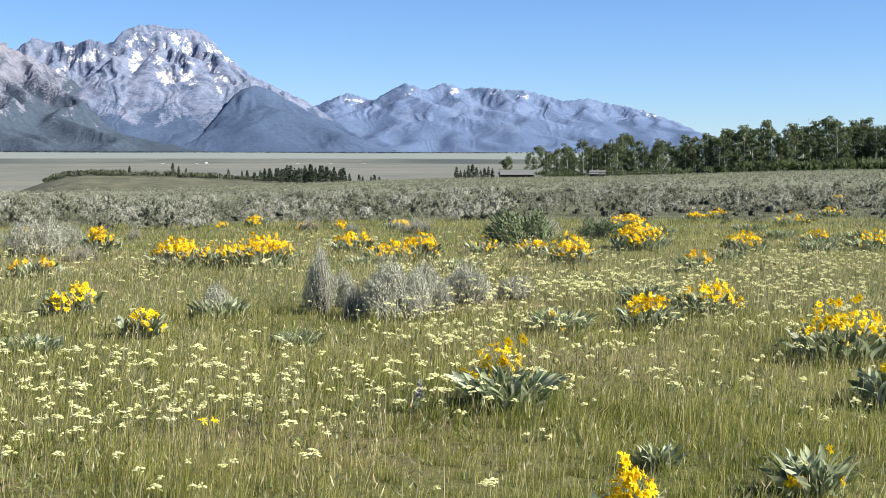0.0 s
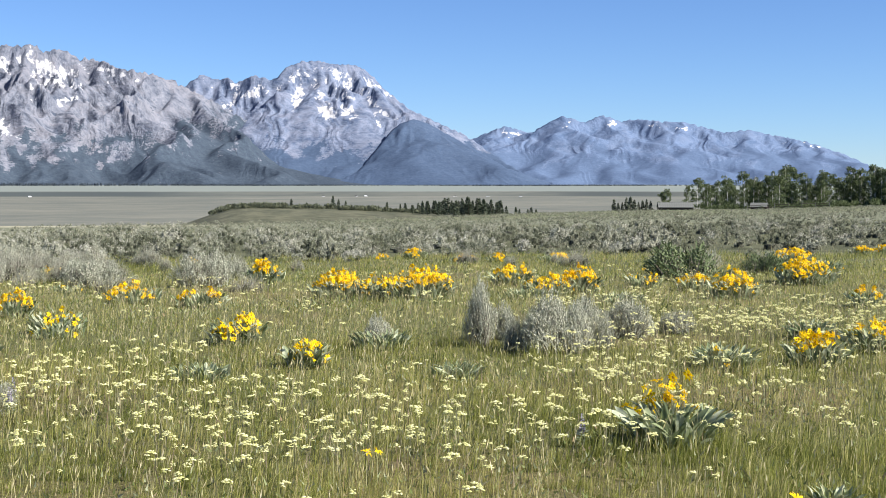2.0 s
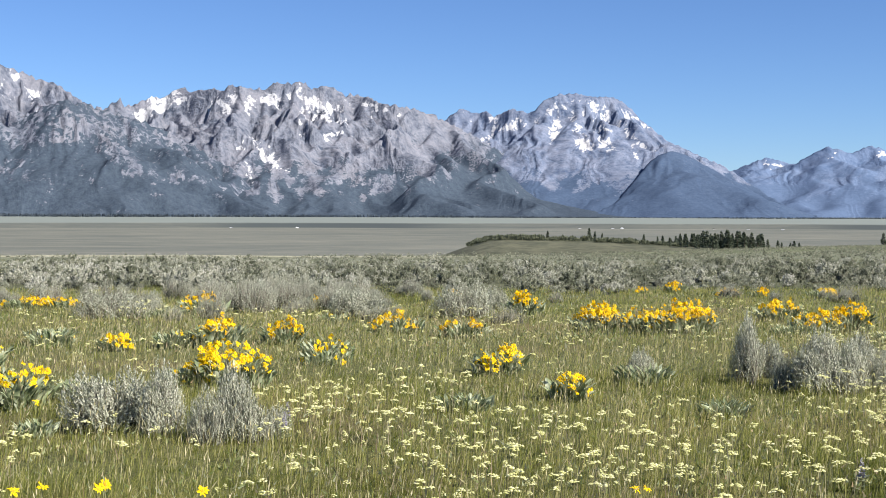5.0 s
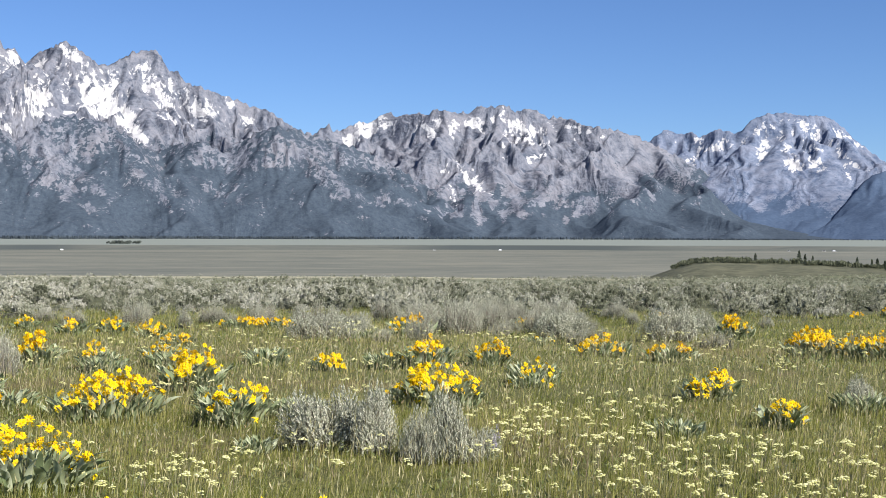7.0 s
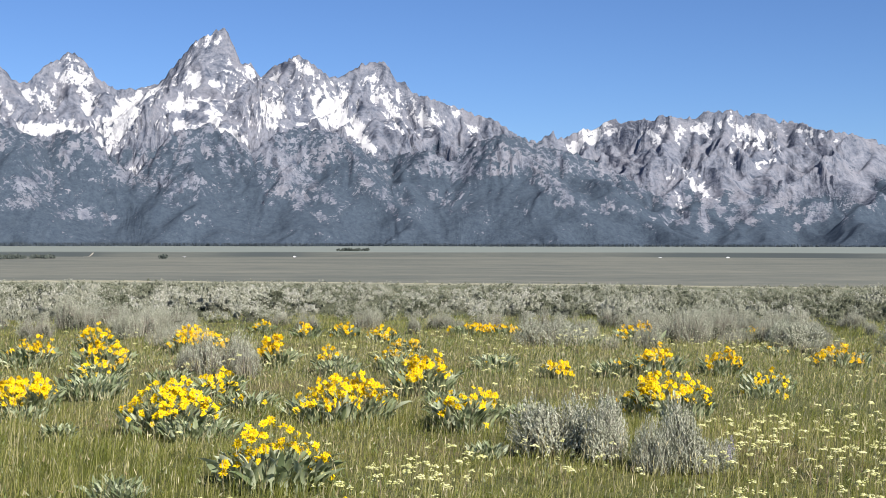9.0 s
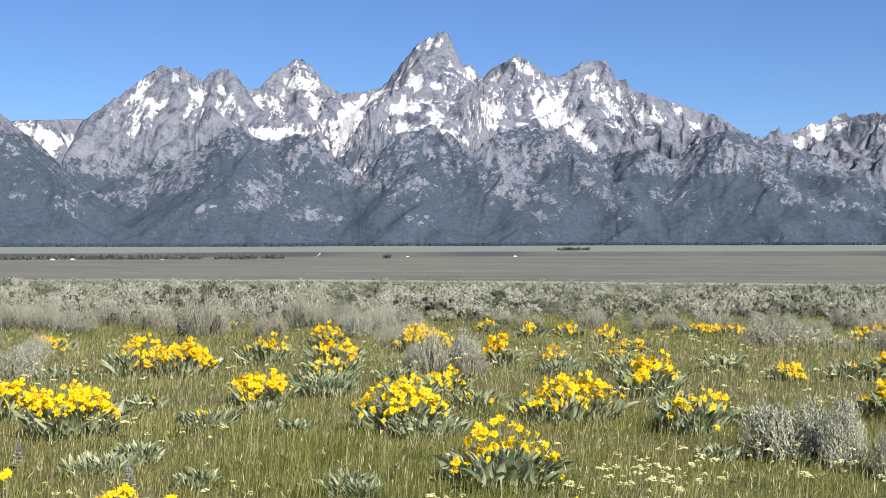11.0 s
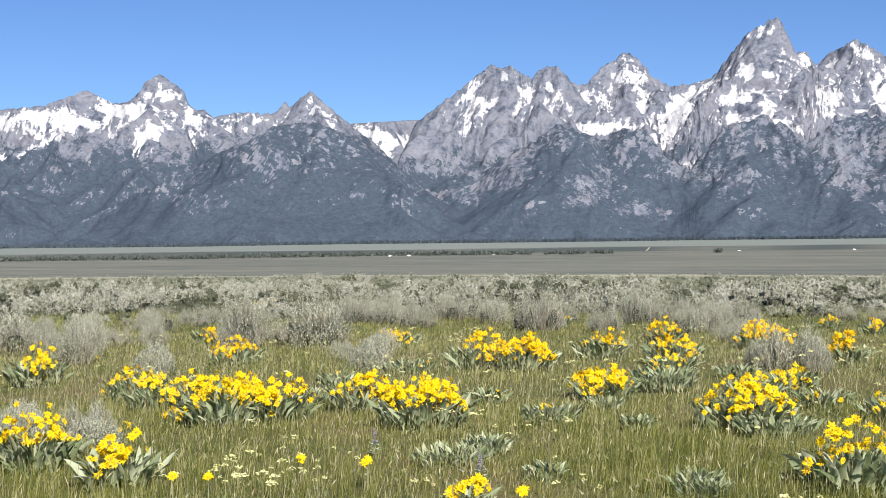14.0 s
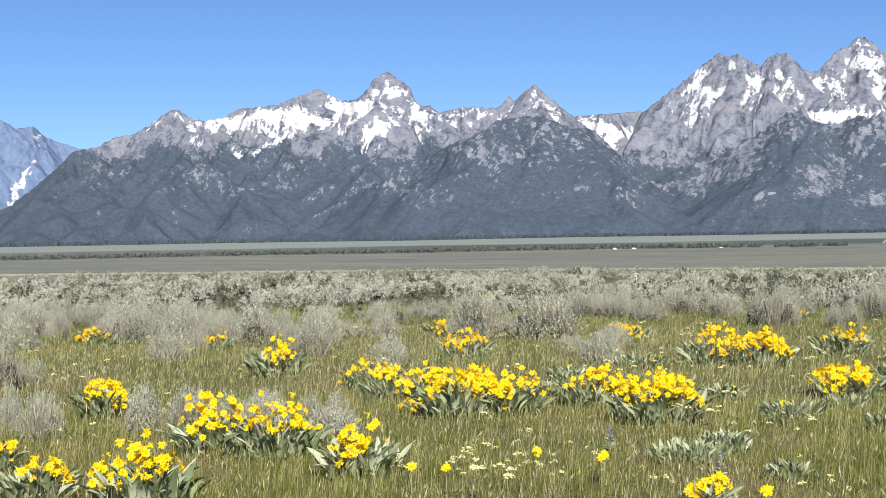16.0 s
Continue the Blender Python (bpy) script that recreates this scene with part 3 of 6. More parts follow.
    attribute(me, "down", grain * (q * 0.22 + 0.5 * z))
    attribute(me, "wood", np.clip(wood, 0, 1))
    attribute(me, "scree", smooth(stones, 0.3, 0.7))
    attribute(me, "snow", np.clip(lying, 0, 2.3))
    return tagged(new(name, me), label, "mountain", kind="structure")


def ridge_top(ridge):
    return max(h for _, h in ridge)


# snowfields: heading, height angle, half-width, half-height, lean
MAIN_PEAKS = ((-12.93, 8.44, 0.72, 0.22, 18), (-13.68, 6.84, 0.36, 0.34, -20), (-13.79, 5.83, 0.92, 0.29, 6), (-14.19, 4.88, 1.16, 0.17, -4), (-12.74, 5.10, 0.19, 0.53, 35), (-10.50, 5.49, 0.58, 0.63, -10), (-11.29, 7.31, 0.19, 0.53, 35), (-10.27, 7.19, 0.34, 0.17, 0), (-8.96, 7.40, 0.68, 0.19, -32), (-9.43, 6.00, 0.39, 0.22, 8), (-7.88, 5.64, 0.68, 0.53, 35), (-6.56, 4.45, 0.22, 1.26, 48), (-5.36, 6.01, 0.22, 1.09, 25), (-3.75, 5.23, 0.53, 0.36, -35), (-5.00, 4.87, 0.48, 0.17, -30), (-1.79, 4.47, 0.10, 0.92, 22), (-12.04, 4.52, 0.72, 0.24, -35), (-2.71, 5.66, 0.63, 0.12, -28), (-8.36, 6.22, 0.19, 0.48, -35), (-6.20, 6.72, 0.24, 0.34, 10))
SOUTH_PEAKS = ((-25.04, 6.50, 1.26, 0.17, 42), (-24.81, 5.85, 0.34, 0.48, 20), (-23.73, 6.91, 0.36, 0.19, -10), (-24.70, 5.42, 0.77, 0.22, 25), (-25.30, 4.84, 0.34, 0.31, -20), (-21.92, 6.38, 0.27, 0.24, -30), (-22.10, 5.54, 0.17, 0.31, -15), (-21.43, 5.97, 0.10, 0.39, 25), (-18.47, 7.51, 0.58, 0.17, -6), (-18.41, 6.75, 0.63, 0.43, 0), (-19.53, 6.02, 0.53, 0.17, 25), (-19.19, 4.68, 1.45, 0.19, 3), (-15.65, 6.29, 0.97, 0.17, 24), (-16.52, 5.17, 0.53, 1.16, -35), (-16.14, 2.96, 0.58, 0.12, 30), (-17.81, 5.80, 0.43, 0.19, 30), (-20.24, 4.71, 0.48, 0.14, 10))
BROAD_PEAKS = ((-47.14, 5.33, 0.53, 0.17, 0), (-47.92, 4.89, 0.53, 0.12, 38), (-46.44, 4.40, 0.12, 0.48, 12), (-45.99, 4.10, 0.34, 0.12, 5), (-45.01, 4.94, 1.33, 0.29, -5), (-43.40, 5.25, 1.50, 0.27, 4), (-41.90, 5.00, 1.50, 0.31, -3), (-39.67, 5.55, 1.16, 0.27, 0), (-42.61, 4.41, 1.26, 0.17, 28), (-40.44, 6.06, 0.48, 0.24, -35), (-44.57, 3.59, 0.10, 0.39, 10), (-38.21, 6.85, 0.36, 0.14, 0), (-38.17, 6.23, 0.87, 0.27, -10), (-37.78, 5.43, 0.68, 0.27, -28), (-38.67, 4.65, 0.39, 0.72, -38), (-36.76, 5.21, 0.77, 0.14, -6), (-36.89, 4.50, 0.10, 0.39, 5), (-34.91, 5.25, 1.11, 0.14, 0), (-31.94, 6.03, 0.29, 0.19, 0), (-31.54, 5.43, 0.72, 0.17, -20))
CRAG_SNOW = ((3.29, 4.76, 0.97, 0.39, 18), (2.58, 4.00, 0.77, 0.17, 35), (6.32, 4.92, 0.34, 0.17, -10), (6.91, 4.70, 0.19, 0.31, 15), (7.77, 4.95, 0.58, 0.19, -30), (8.93, 5.07, 0.19, 0.48, -20), (9.46, 4.68, 0.31, 0.24, 20), (9.94, 4.35, 0.27, 0.53, 12), (10.81, 4.06, 0.12, 0.77, 0), (9.16, 3.99, 0.14, 0.48, 15), (11.89, 4.69, 0.48, 0.14, -28), (12.61, 4.53, 0.48, 0.14, -20), (7.61, 2.45, 0.14, 0.72, 42), (6.70, 2.41, 0.07, 1.01, 14), (10.31, 3.32, 0.39, 0.10, 0), (8.38, 1.92, 0.07, 0.34, 10), (5.71, 4.55, 0.24, 0.34, 30))
FLAT_TOP = ((19.89, 4.47, 0.68, 0.14, 30), (19.83, 3.51, 0.19, 0.43, -10), (20.71, 3.92, 0.12, 0.63, 15), (21.06, 2.96, 0.41, 0.22, -12), (21.67, 3.75, 0.24, 0.34, 30), (22.09, 2.92, 0.39, 0.19, -32), (21.44, 4.68, 0.48, 0.10, -38), (22.99, 3.50, 0.82, 0.10, -38), (23.17, 4.12, 0.72, 0.10, -35), (23.16, 2.66, 0.07, 0.22, 5), (16.64, 3.20, 0.29, 0.14, -20), (17.87, 3.74, 0.58, 0.14, 22), (15.98, 4.39, 0.34, 0.14, 25), (17.21, 4.07, 0.12, 0.39, 10))
SADDLE = ((-29.63, 4.54, 1.21, 0.22, -8), (-28.67, 4.02, 0.97, 0.22, 24), (-30.22, 4.91, 1.45, 0.07, 0), (-29.52, 3.72, 0.63, 0.19, -30))
mountain("distant mountain range blue-grey with haze, with summer snow streaks",
         [(26.83, 1.67), (28.62, 2.37), (29.69, 2.09), (31.01, 2.81), (31.97, 2.52), (32.8, 2.84), (33.52, 2.53), (34, 2.65), (36.4, 2.46), (37.83, 2.05), (38.78, 2.17), (41.38, 1.58), (42.79, 1.06), (45.12, -0.02)], 3700, 4500, 11, ROCK_HAZE, 0.05, 0.9, 0.35, 8.0, (0.3, 1.5), 0.3, (2.2, 3.6),
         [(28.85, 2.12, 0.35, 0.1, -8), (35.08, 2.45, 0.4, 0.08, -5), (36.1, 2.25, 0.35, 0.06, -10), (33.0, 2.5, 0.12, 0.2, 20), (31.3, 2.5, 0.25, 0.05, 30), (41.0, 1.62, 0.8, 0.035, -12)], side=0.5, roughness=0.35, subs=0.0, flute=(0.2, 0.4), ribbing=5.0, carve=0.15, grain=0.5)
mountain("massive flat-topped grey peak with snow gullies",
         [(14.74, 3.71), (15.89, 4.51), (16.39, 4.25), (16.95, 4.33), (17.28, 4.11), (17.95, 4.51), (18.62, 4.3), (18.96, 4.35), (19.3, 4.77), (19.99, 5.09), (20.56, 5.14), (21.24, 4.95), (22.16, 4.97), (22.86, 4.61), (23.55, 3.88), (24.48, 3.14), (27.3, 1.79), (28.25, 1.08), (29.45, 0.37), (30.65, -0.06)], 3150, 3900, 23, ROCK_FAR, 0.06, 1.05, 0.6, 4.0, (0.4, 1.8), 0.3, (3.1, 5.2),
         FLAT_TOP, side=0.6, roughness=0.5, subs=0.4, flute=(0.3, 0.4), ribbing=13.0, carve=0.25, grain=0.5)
mountain("dark forested shoulder below the flat-topped peak",
         [(21.3, -0.08), (22.4, 0.5), (23.2, 1.45), (23.8, 2.2), (24.2, 2.5), (24.71, 2.67), (25.41, 2.49), (26.12, 2.07), (27.3, 1.43), (28.73, 0.61), (30.65, -0.06)], 2980, 3450, 31, ROCK_FAR, 0.03, 1.2, 0.25, 10.0, (3.0, 4.0), 0.2, (9, 10), flute=(0.2, 0.3), side=0.4, roughness=0.8, ribbing=9.0, carve=0.3)
mountain("craggy grey granite ridge with snow in its gullies",
         [(0.15, 3.73), (1.58, 4.72), (1.88, 4.39), (2.69, 4.76), (3.39, 4.84), (4.1, 5.25), (4.57, 5.03), (5.27, 5.18), (5.75, 5.11), (6.1, 5.36), (6.93, 5.2), (7.65, 5.26), (7.89, 5.45), (9.2, 5.51), (9.56, 5.27), (10.16, 5.4), (10.76, 5.09), (11.97, 4.88), (12.69, 4.62), (13.89, 4.46), (14.73, 4.14), (16.38, 3.3), (18.01, 2.36), (19.85, 1.58), (20.99, 1.05), (21.89, 0.6), (23.2, 0.15), (24.92, -0.05)], 2850, 3550, 47, ROCK, 0.1, 0.95, 0.9, 3.0, (0.3, 2.5), 0.7, (3.8, 5.1),
         CRAG_SNOW, flute=(0.8, 0.5), ribbing=17.0, roughness=0.55, treeline=((12, 0.1), (15, 0.7), (18, 1.5), (20, 2.3)), calm=((12.5, 1), (14.5, 0.5), (16.5, 0.12), (24, 0.05)), clearings=((8.2, 0.7, 2.4, 0.8, -5), (12.5, 1.2, 1.2, 0.5, -30)))
mountain("snowy high ridge with a level top",
         [(-31.19, 4.44), (-30.22, 4.99), (-27.61, 5.11), (-26.2, 5.02)], 3700, 4100, 53, ROCK, 0.01, 2.0, 0.8, 6.0, (0, 0.5), 0.1, (4.2, 4.7), SADDLE)
mountain("soaring granite peaks with snowfields and a small glacier",
         [(-28.46, 3.05), (-27.5, 4.99), (-24.27, 7.38), (-23.92, 7.21), (-23.55, 7.33), (-22.6, 6.74), (-22.24, 7.14), (-21.51, 7.29), (-20.8, 6.5), (-20.32, 6.43), (-19.71, 7.11), (-18.59, 7.77), (-18.14, 7.51), (-17.35, 6.62), (-16.79, 6.29), (-16.22, 6.31), (-15.07, 6.57), (-13.56, 8.35), (-12.39, 9.01), (-12.16, 8.74), (-11.69, 7.54), (-11.21, 7.48), (-10.86, 6.9), (-10.5, 7.26), (-9.2, 7.91), (-8, 7.06), (-7.52, 6.94), (-6.56, 7.55), (-5.6, 7.67), (-5, 6.73), (-4.76, 6.85), (-4.4, 6.37), (-0.78, 5.18), (1.14, 3.74)], 2900, 3700, 61, ROCK, 0.09, 1.3, 1.0, 3.0, (3.0, 4.3), 0.4, (4.0, 6.2),
         MAIN_PEAKS + SOUTH_PEAKS, roughness=0.7, ribbing=15.0, screes=((-11.2, 4.35, 0.85, 0.34, 14), (-16.0, 3.2, 0.4, 0.3, 30)), clearings=((-24.7, 2.9, 1.9, 0.7, -25), (-12.0, 3.4, 0.8, 0.5, 0)))
mountain("snowy broad peaks above forested slopes",
         [(-55.53, 0.75), (-53.78, 1.53), (-51.99, 3.01), (-51.3, 3.75), (-50.4, 3.89), (-49.71, 4.29), (-48.8, 4.45), (-47.4, 5.41), (-47.05, 5.46), (-46.47, 5.06), (-45.89, 4.99), (-45.19, 5.1), (-44.59, 5.46), (-42.93, 5.64), (-41.25, 6.32), (-40.19, 5.79), (-39.59, 5.83), (-39.22, 6.13), (-38.85, 6.67), (-38.24, 7.02), (-37.29, 6.35), (-37.06, 5.75), (-36.82, 5.55), (-36.46, 5.55), (-36.11, 5.26), (-34.78, 5.47), (-33.57, 5.38), (-33.09, 5.87), (-32.85, 5.67), (-32, 6.36), (-30.46, 5.02), (-29.29, 4.16), (-28.35, 3.18)], 3000, 3750, 71, ROCK, 0.06, 1.6, 0.75, 5.0, (3.2, 4.8), 0.5, (4.1, 5.3),
         BROAD_PEAKS)
mountain("far mountain bluish with haze, with a long snow couloir",
         [(-58.36, 6.33), (-54.15, 5.02), (-53.5, 4.62), (-52.84, 4.74), (-52.41, 4.28), (-50.85, 3.75), (-50.19, 3.24)], 3900, 4400, 83, ROCK_HAZE, 0.06, 1.5, 0.9, 4.0, (0.3, 1.2), 0.2, (7, 8), [(-53.3, 2.6, 0.09, 1.15, -28), (-52.7, 4.4, 0.2, 0.2, 0)])
CLEAR = ((-17.80, 1.16, 1.06, 0.29, -8), (-14.60, 2.36, 0.87, 0.63, 0), (-9.43, 2.64, 1.11, 1.21, 20), (-8.24, 1.33, 1.06, 0.53, -15), (-11.33, 4.41, 0.97, 0.48, -12), (-5.11, 1.82, 1.45, 0.39, -30), (-2.22, 1.46, 1.21, 0.34, -25), (1.62, 3.38, 0.97, 0.29, -20), (2.34, 1.94, 1.45, 0.34, -28), (4.96, 1.22, 1.21, 0.29, -25), (7.78, 0.62, 1.45, 0.22, -12), (-2.71, 3.39, 0.34, 0.97, 42), (-16.22, 3.05, 0.63, 0.48, 30), (-20.04, 2.30, 1.21, 0.29, -12), (-10.38, 3.59, 0.97, 0.24, -35))
CLEAR_SOUTH = ((-25.93, 2.59, 0.97, 1.21, 20), (-26.90, 1.76, 0.72, 0.34, -20), (-17.97, 1.01, 1.21, 0.29, -5), (-23.54, 3.02, 0.72, 0.97, -10), (-20.51, 1.53, 0.97, 0.48, 0), (-28.32, 3.11, 1.21, 0.34, 25), (-24.52, 0.77, 1.21, 0.22, -5))
mountain("dark forested foothills below the granite peaks",
         [(-27.76, 2.33), (-26.58, 1.97), (-25.15, 2.33), (-21.53, 4.83), (-19.37, 3.99), (-19.15, 4.5), (-17.81, 4.53), (-16.9, 3.27), (-15.99, 2.81), (-15.3, 3.53), (-14.6, 4.48), (-12.98, 4.93), (-11.8, 4.4), (-11.21, 3.77), (-10.38, 4.42), (-9.43, 4.79), (-8.48, 4.8), (-7.52, 4.57), (-5.6, 3.38), (-4.63, 3.86), (-3.67, 3.87), (-2.71, 3.39), (-1.5, 4.35), (-0.54, 4.63), (0.42, 4.44), (3.39, 3.43), (5.75, 2.15), (6.7, 1.44), (8.61, 0.29), (9.81, -0.09)], 2750, 3150, 97, ROCK, 0.12, 2.4, 0.6, 8.0, (4.8, 6.8), 0.72, (9, 10), fringe=0.5, ribbing=6.0, arms=((-18.4, -15.0), (-12.9, -8.2), (-8.6, -2.6), (-3.9, 0.6), (-0.4, 5.6), (-21.5, -24.5), (1.6, 8.0)), clearings=CLEAR + CLEAR_SOUTH)
mountain("rounded dark forested foothill",
         [(-43.6, -0.08), (-41.35, 1.02), (-37.47, 2.88), (-36.01, 3.7), (-34.56, 4.27), (-33.58, 4.85), (-32.62, 5.02), (-31.66, 5), (-29.76, 4.17), (-28.82, 3.55), (-26.95, 1.96), (-24.87, 0.78), (-23.72, 0.35)], 2760, 3150, 101, ROCK, 0.06, 2.0, 0.5, 14.0, (5.0, 6.4), 0.6, (9, 10), fringe=0.4, ribbing=5.0)


rng = np.random.default_rng(7)


def unit(v):
    return v / np.maximum(np.linalg.norm(v, axis=-1, keepdims=True), 1e-9)


def spikes(base, way, length, width, facing=None, r=rng):
    """One pointed triangle for each base, along way. facing: where its flat side looks, by chance if not given."""
    side = unit(np.cross(way, unit(r.normal(size=base.shape)) if facing is None else facing)) * (np.asarray(width)[:, None] / 2)
    tip = base + way * np.asarray(length)[:, None]
    n = len(base)
    verts = np.stack([base - side, base + side, tip], 1).reshape(-1, 3)
    return verts, np.arange(3 * n).reshape(n, 3)


def lozenges(base, way, length, width, r=rng):
    """One four-sided leaf (two triangles) for each base, along way."""
    side = unit(np.cross(way, unit(r.normal(size=base.shape)))) * (np.asarray(width)[:, None] / 2)
    l = np.asarray(length)[:, None]
    n = len(base)
    verts = np.stack([base, base + way * l * 0.5 + side, base + way * l, base + way * l * 0.5 - side], 1).reshape(-1, 3)
    f = np.arange(4 * n).reshape(n, 4)
    return verts, np.concatenate([f[:, [0, 1, 2]], f[:, [0, 2, 3]]])


# ---- far trees, knoll, valley ----
def conifer_mesh(seed, h):
    """Needled crown of drooping boughs, and a trunk."""
    r = np.random.default_rng(seed)
    n = 170
    up = r.uniform(0.1, 1, n) ** 0.9
    turn = r.uniform(0, 2 * np.pi, n)
    reach = (1.02 - up) ** 0.8 * 0.24 * h * r.uniform(0.6, 1.15, n)
    way = unit(np.stack([np.cos(turn), np.sin(turn), np.full(n, -0.25) + 0.6 * up], -1))
    base = np.stack([np.zeros(n), np.zeros(n), up * h * 0.94], -1)
    v, f = lozenges(base, way, reach + 0.05 * h, 0.085 * h * r.uniform(0.7, 1.3, n), r)
    top = spikes(np.array([[0, 0, h * 0.85]]), np.array([[0, 0, 1.0]]), [h * 0.18], [h * 0.05], r=r)
    return mesh_of("crown", *join((v, f), top), NEEDLES)


def trunk_mesh(name, h, radius, bark, seed, limbs=0, lean=0.06):
    """Tapered trunk with a slight bend, and bare limbs."""
    r = np.random.default_rng(seed)
    verts, faces = [], []

    def tube(points, radii, sides=6):
        n0 = len(verts)
        for p, q in zip(points, radii):
            for k in range(sides):
                t = 2 * math.pi * k / sides
                verts.append((p[0] + q * math.cos(t), p[1] + q * math.sin(t), p[2]))
        for j in range(len(points) - 1):
            for k in range(sides):
                a, b = n0 + j * sides + k, n0 + j * sides + (k + 1) % sides
                faces.append((a, b, b + sides, a + sides))

    bend = r.uniform(-lean, lean, 2) * h
    spine = [np.array([bend[0] * t * t, bend[1] * t * t, h * t]) for t in np.linspace(0, 1, 6)]
    tube(spine, [radius * (1 - 0.8 * t) for t in np.linspace(0, 1, 6)])
    for _ in range(limbs):
        t = r.uniform(0.35, 0.9)
        o = np.array([bend[0] * t * t, bend[1] * t * t, h * t])
        d = np.array([r.uniform(-1, 1), r.uniform(-1, 1), r.uniform(0.5, 1.2)]) * h * 0.13
        tube([o, o + d * 0.5, o + d], [radius * 0.35, radius * 0.2, radius * 0.08], 4)
    return mesh_of(name, verts, faces, bark, smooth=True)


def aspen_mesh(seed, h):
    """A crown of many small leaves gathered round the ends of limbs, with gaps."""
    r = np.random.default_rng(seed)
    clumps = r.integers(24, 30)
    up = np.sort(r.uniform(0.1, 0.98, clumps))
    turn = r.uniform(0, 2 * np.pi, clumps)
    wide = 0.19 * h * np.sin(np.pi * np.clip(up * 0.9 + 0.05, 0, 1)) ** 0.6 * r.uniform(0.2, 1.1, clumps)
    mid = np.stack([np.cos(turn) * wide, np.sin(turn) * wide, up * h * 0.95], -1)
    n = 52
    c = np.repeat(mid, n, 0)
    size = np.repeat(r.uniform(0.04, 0.085, clumps) * h, n)
    off = unit(r.normal(size=(len(c), 3))) * (r.uniform(0.1, 1, len(c)) ** 0.5 * size)[:, None] * np.array([1.1, 1.1, 0.85])
    way = unit(off + r.normal(size=off.shape) * size[:, None] * 0.8)
    return mesh_of("crown", *spikes(c + off, way, r.uniform(0.3, 0.6, len(c)), r.uniform(0.3, 0.5, len(c)), r=r), ASPEN)


def polar(a, r):
    x, y = r * math.sin(radians(a)), r * math.cos(radians(a))
    return x, y, float(ground_height(x, y))


def make_tree(name, label, category, group, crown, trunk):
    t = root(name, 0, 0, -500, label, category, group)
    part("trunk", trunk, t)
    part("crown", crown, t)
    return t


def plant_out(models, spots):
    """Stands copies of the models at (heading, distance, scale)."""
    r = random.Random(4)
    first = {}
    for k, (a, d, s) in enumerate(spots):
        m = models[k % len(models)]
        x, y, z = polar(a, d)
        at = Matrix.Translation((x, y, z - 0.1)) @ pose(0, 0, 0, 0, 0, r.uniform(0, 360)) @ Matrix.Diagonal((s * r.uniform(0.85, 1.15), s * r.uniform(0.85, 1.15), s, 1))
        if k < len(models):
            m.matrix_basis = at
            first[k] = m
        else:
            c = copy_thing(m, Matrix.Identity(4))
            c.matrix_basis = at


aspens = [make_tree("aspen_tree", lab, "tree", "aspen grove beyond the cabin", aspen_mesh(40 + k, 13.5), trunk_mesh("trunk", 13.0, 0.17, ASPEN_BARK, 60 + k, 7))
          for k, lab in enumerate(["green aspen tree with a pale trunk"] * 4 + ["thin aspen tree with an airy crown and bare top"] * 2)]
tree_rng = random.Random(12)
grove = []
for k in range(150):
    a = 37.2 + 16.5 * (k / 149) + tree_rng.uniform(-0.25, 0.25)
    depth = tree_rng.uniform(0, 1)
    tall = np.interp(a, [37, 38.6, 40.5, 42, 43.5, 44.5, 47, 50, 54], [0.62, 0.8, 0.86, 0.72, 0.82, 1.0, 1.02, 1.04, 1.05])
    grove.append((a, 326 + 40 * depth, tall * tree_rng.uniform(0.62, 1.05) * (0.9 + 0.12 * depth)))
grove += [(35.35, 352, 0.52), (35.45, 349, 0.46), (35.25, 350, 0.42), (36.7, 338, 0.6), (36.3, 345, 0.5), (37.0, 350, 0.65)]
plant_out(aspens, grove)

conifers = [make_tree("conifer_tree", "dark green slender conifer on the slope below the bench", "tree", "conifers below the bench", conifer_mesh(80 + k, 8.0), trunk_mesh("trunk", 7.2, 0.14, PINE_BARK, 90 + k, 0, 0.01)) for k in range(3)]
stand = []
for k in range(80):
    a = 24.2 + 4.4 * (k / 79) ** 0.8 + tree_rng.uniform(-0.12, 0.12)
    stand.append((a, tree_rng.uniform(640, 720), np.interp(a, [24, 25.2, 26.5, 28.6], [0.5, 0.8, 1.15, 1.1]) * tree_rng.uniform(0.7, 1.1)))
stand += [(29.1, 640, 0.9), (29.25, 650, 0.75), (29.6, 655, 0.75), (29.75, 640, 0.95), (29.95, 650, 0.8), (30.2, 660, 0.4), (19.55, 690, 0.7), (21.3, 690, 0.95), (21.55, 700, 0.8), (21.85, 690, 0.65), (23.6, 690, 0.7)]
stand += [(33.25 + 0.17 * k, tree_rng.uniform(345, 352), tree_rng.uniform(0.36, 0.6)) for k in range(10)]
plant_out(conifers, stand)


def scattered_bushes(name, label, spots, size, material, leaves, seed, leaf=1.0):
    """Many far bushes in one mesh; spots are (x, y) arrays."""
    r = np.random.default_rng(seed)
    x, y, s = spots
    n = len(x)
    z = ground_height(x, y)
    c = np.repeat(np.stack([x, y, z], -1), leaves, 0)
    k = np.repeat(s * size, leaves)
    off = unit(r.normal(size=(n * leaves, 3)))
    off[:, 2] = np.abs(off[:, 2])
    base = c + off * k[:, None] * np.array([0.32, 0.32, 0.35])
    way = unit(off + np.array([0, 0, 0.9]) + 0.4 * r.normal(size=off.shape))
    me = mesh_of(name, *lozenges(base, way, leaf * k * r.uniform(0.4, 0.7, len(k)), leaf * k * r.uniform(0.25, 0.4, len(k)), r), material)
    return tagged(new(name, me), label, name.replace("_", " "), kind="stuff")


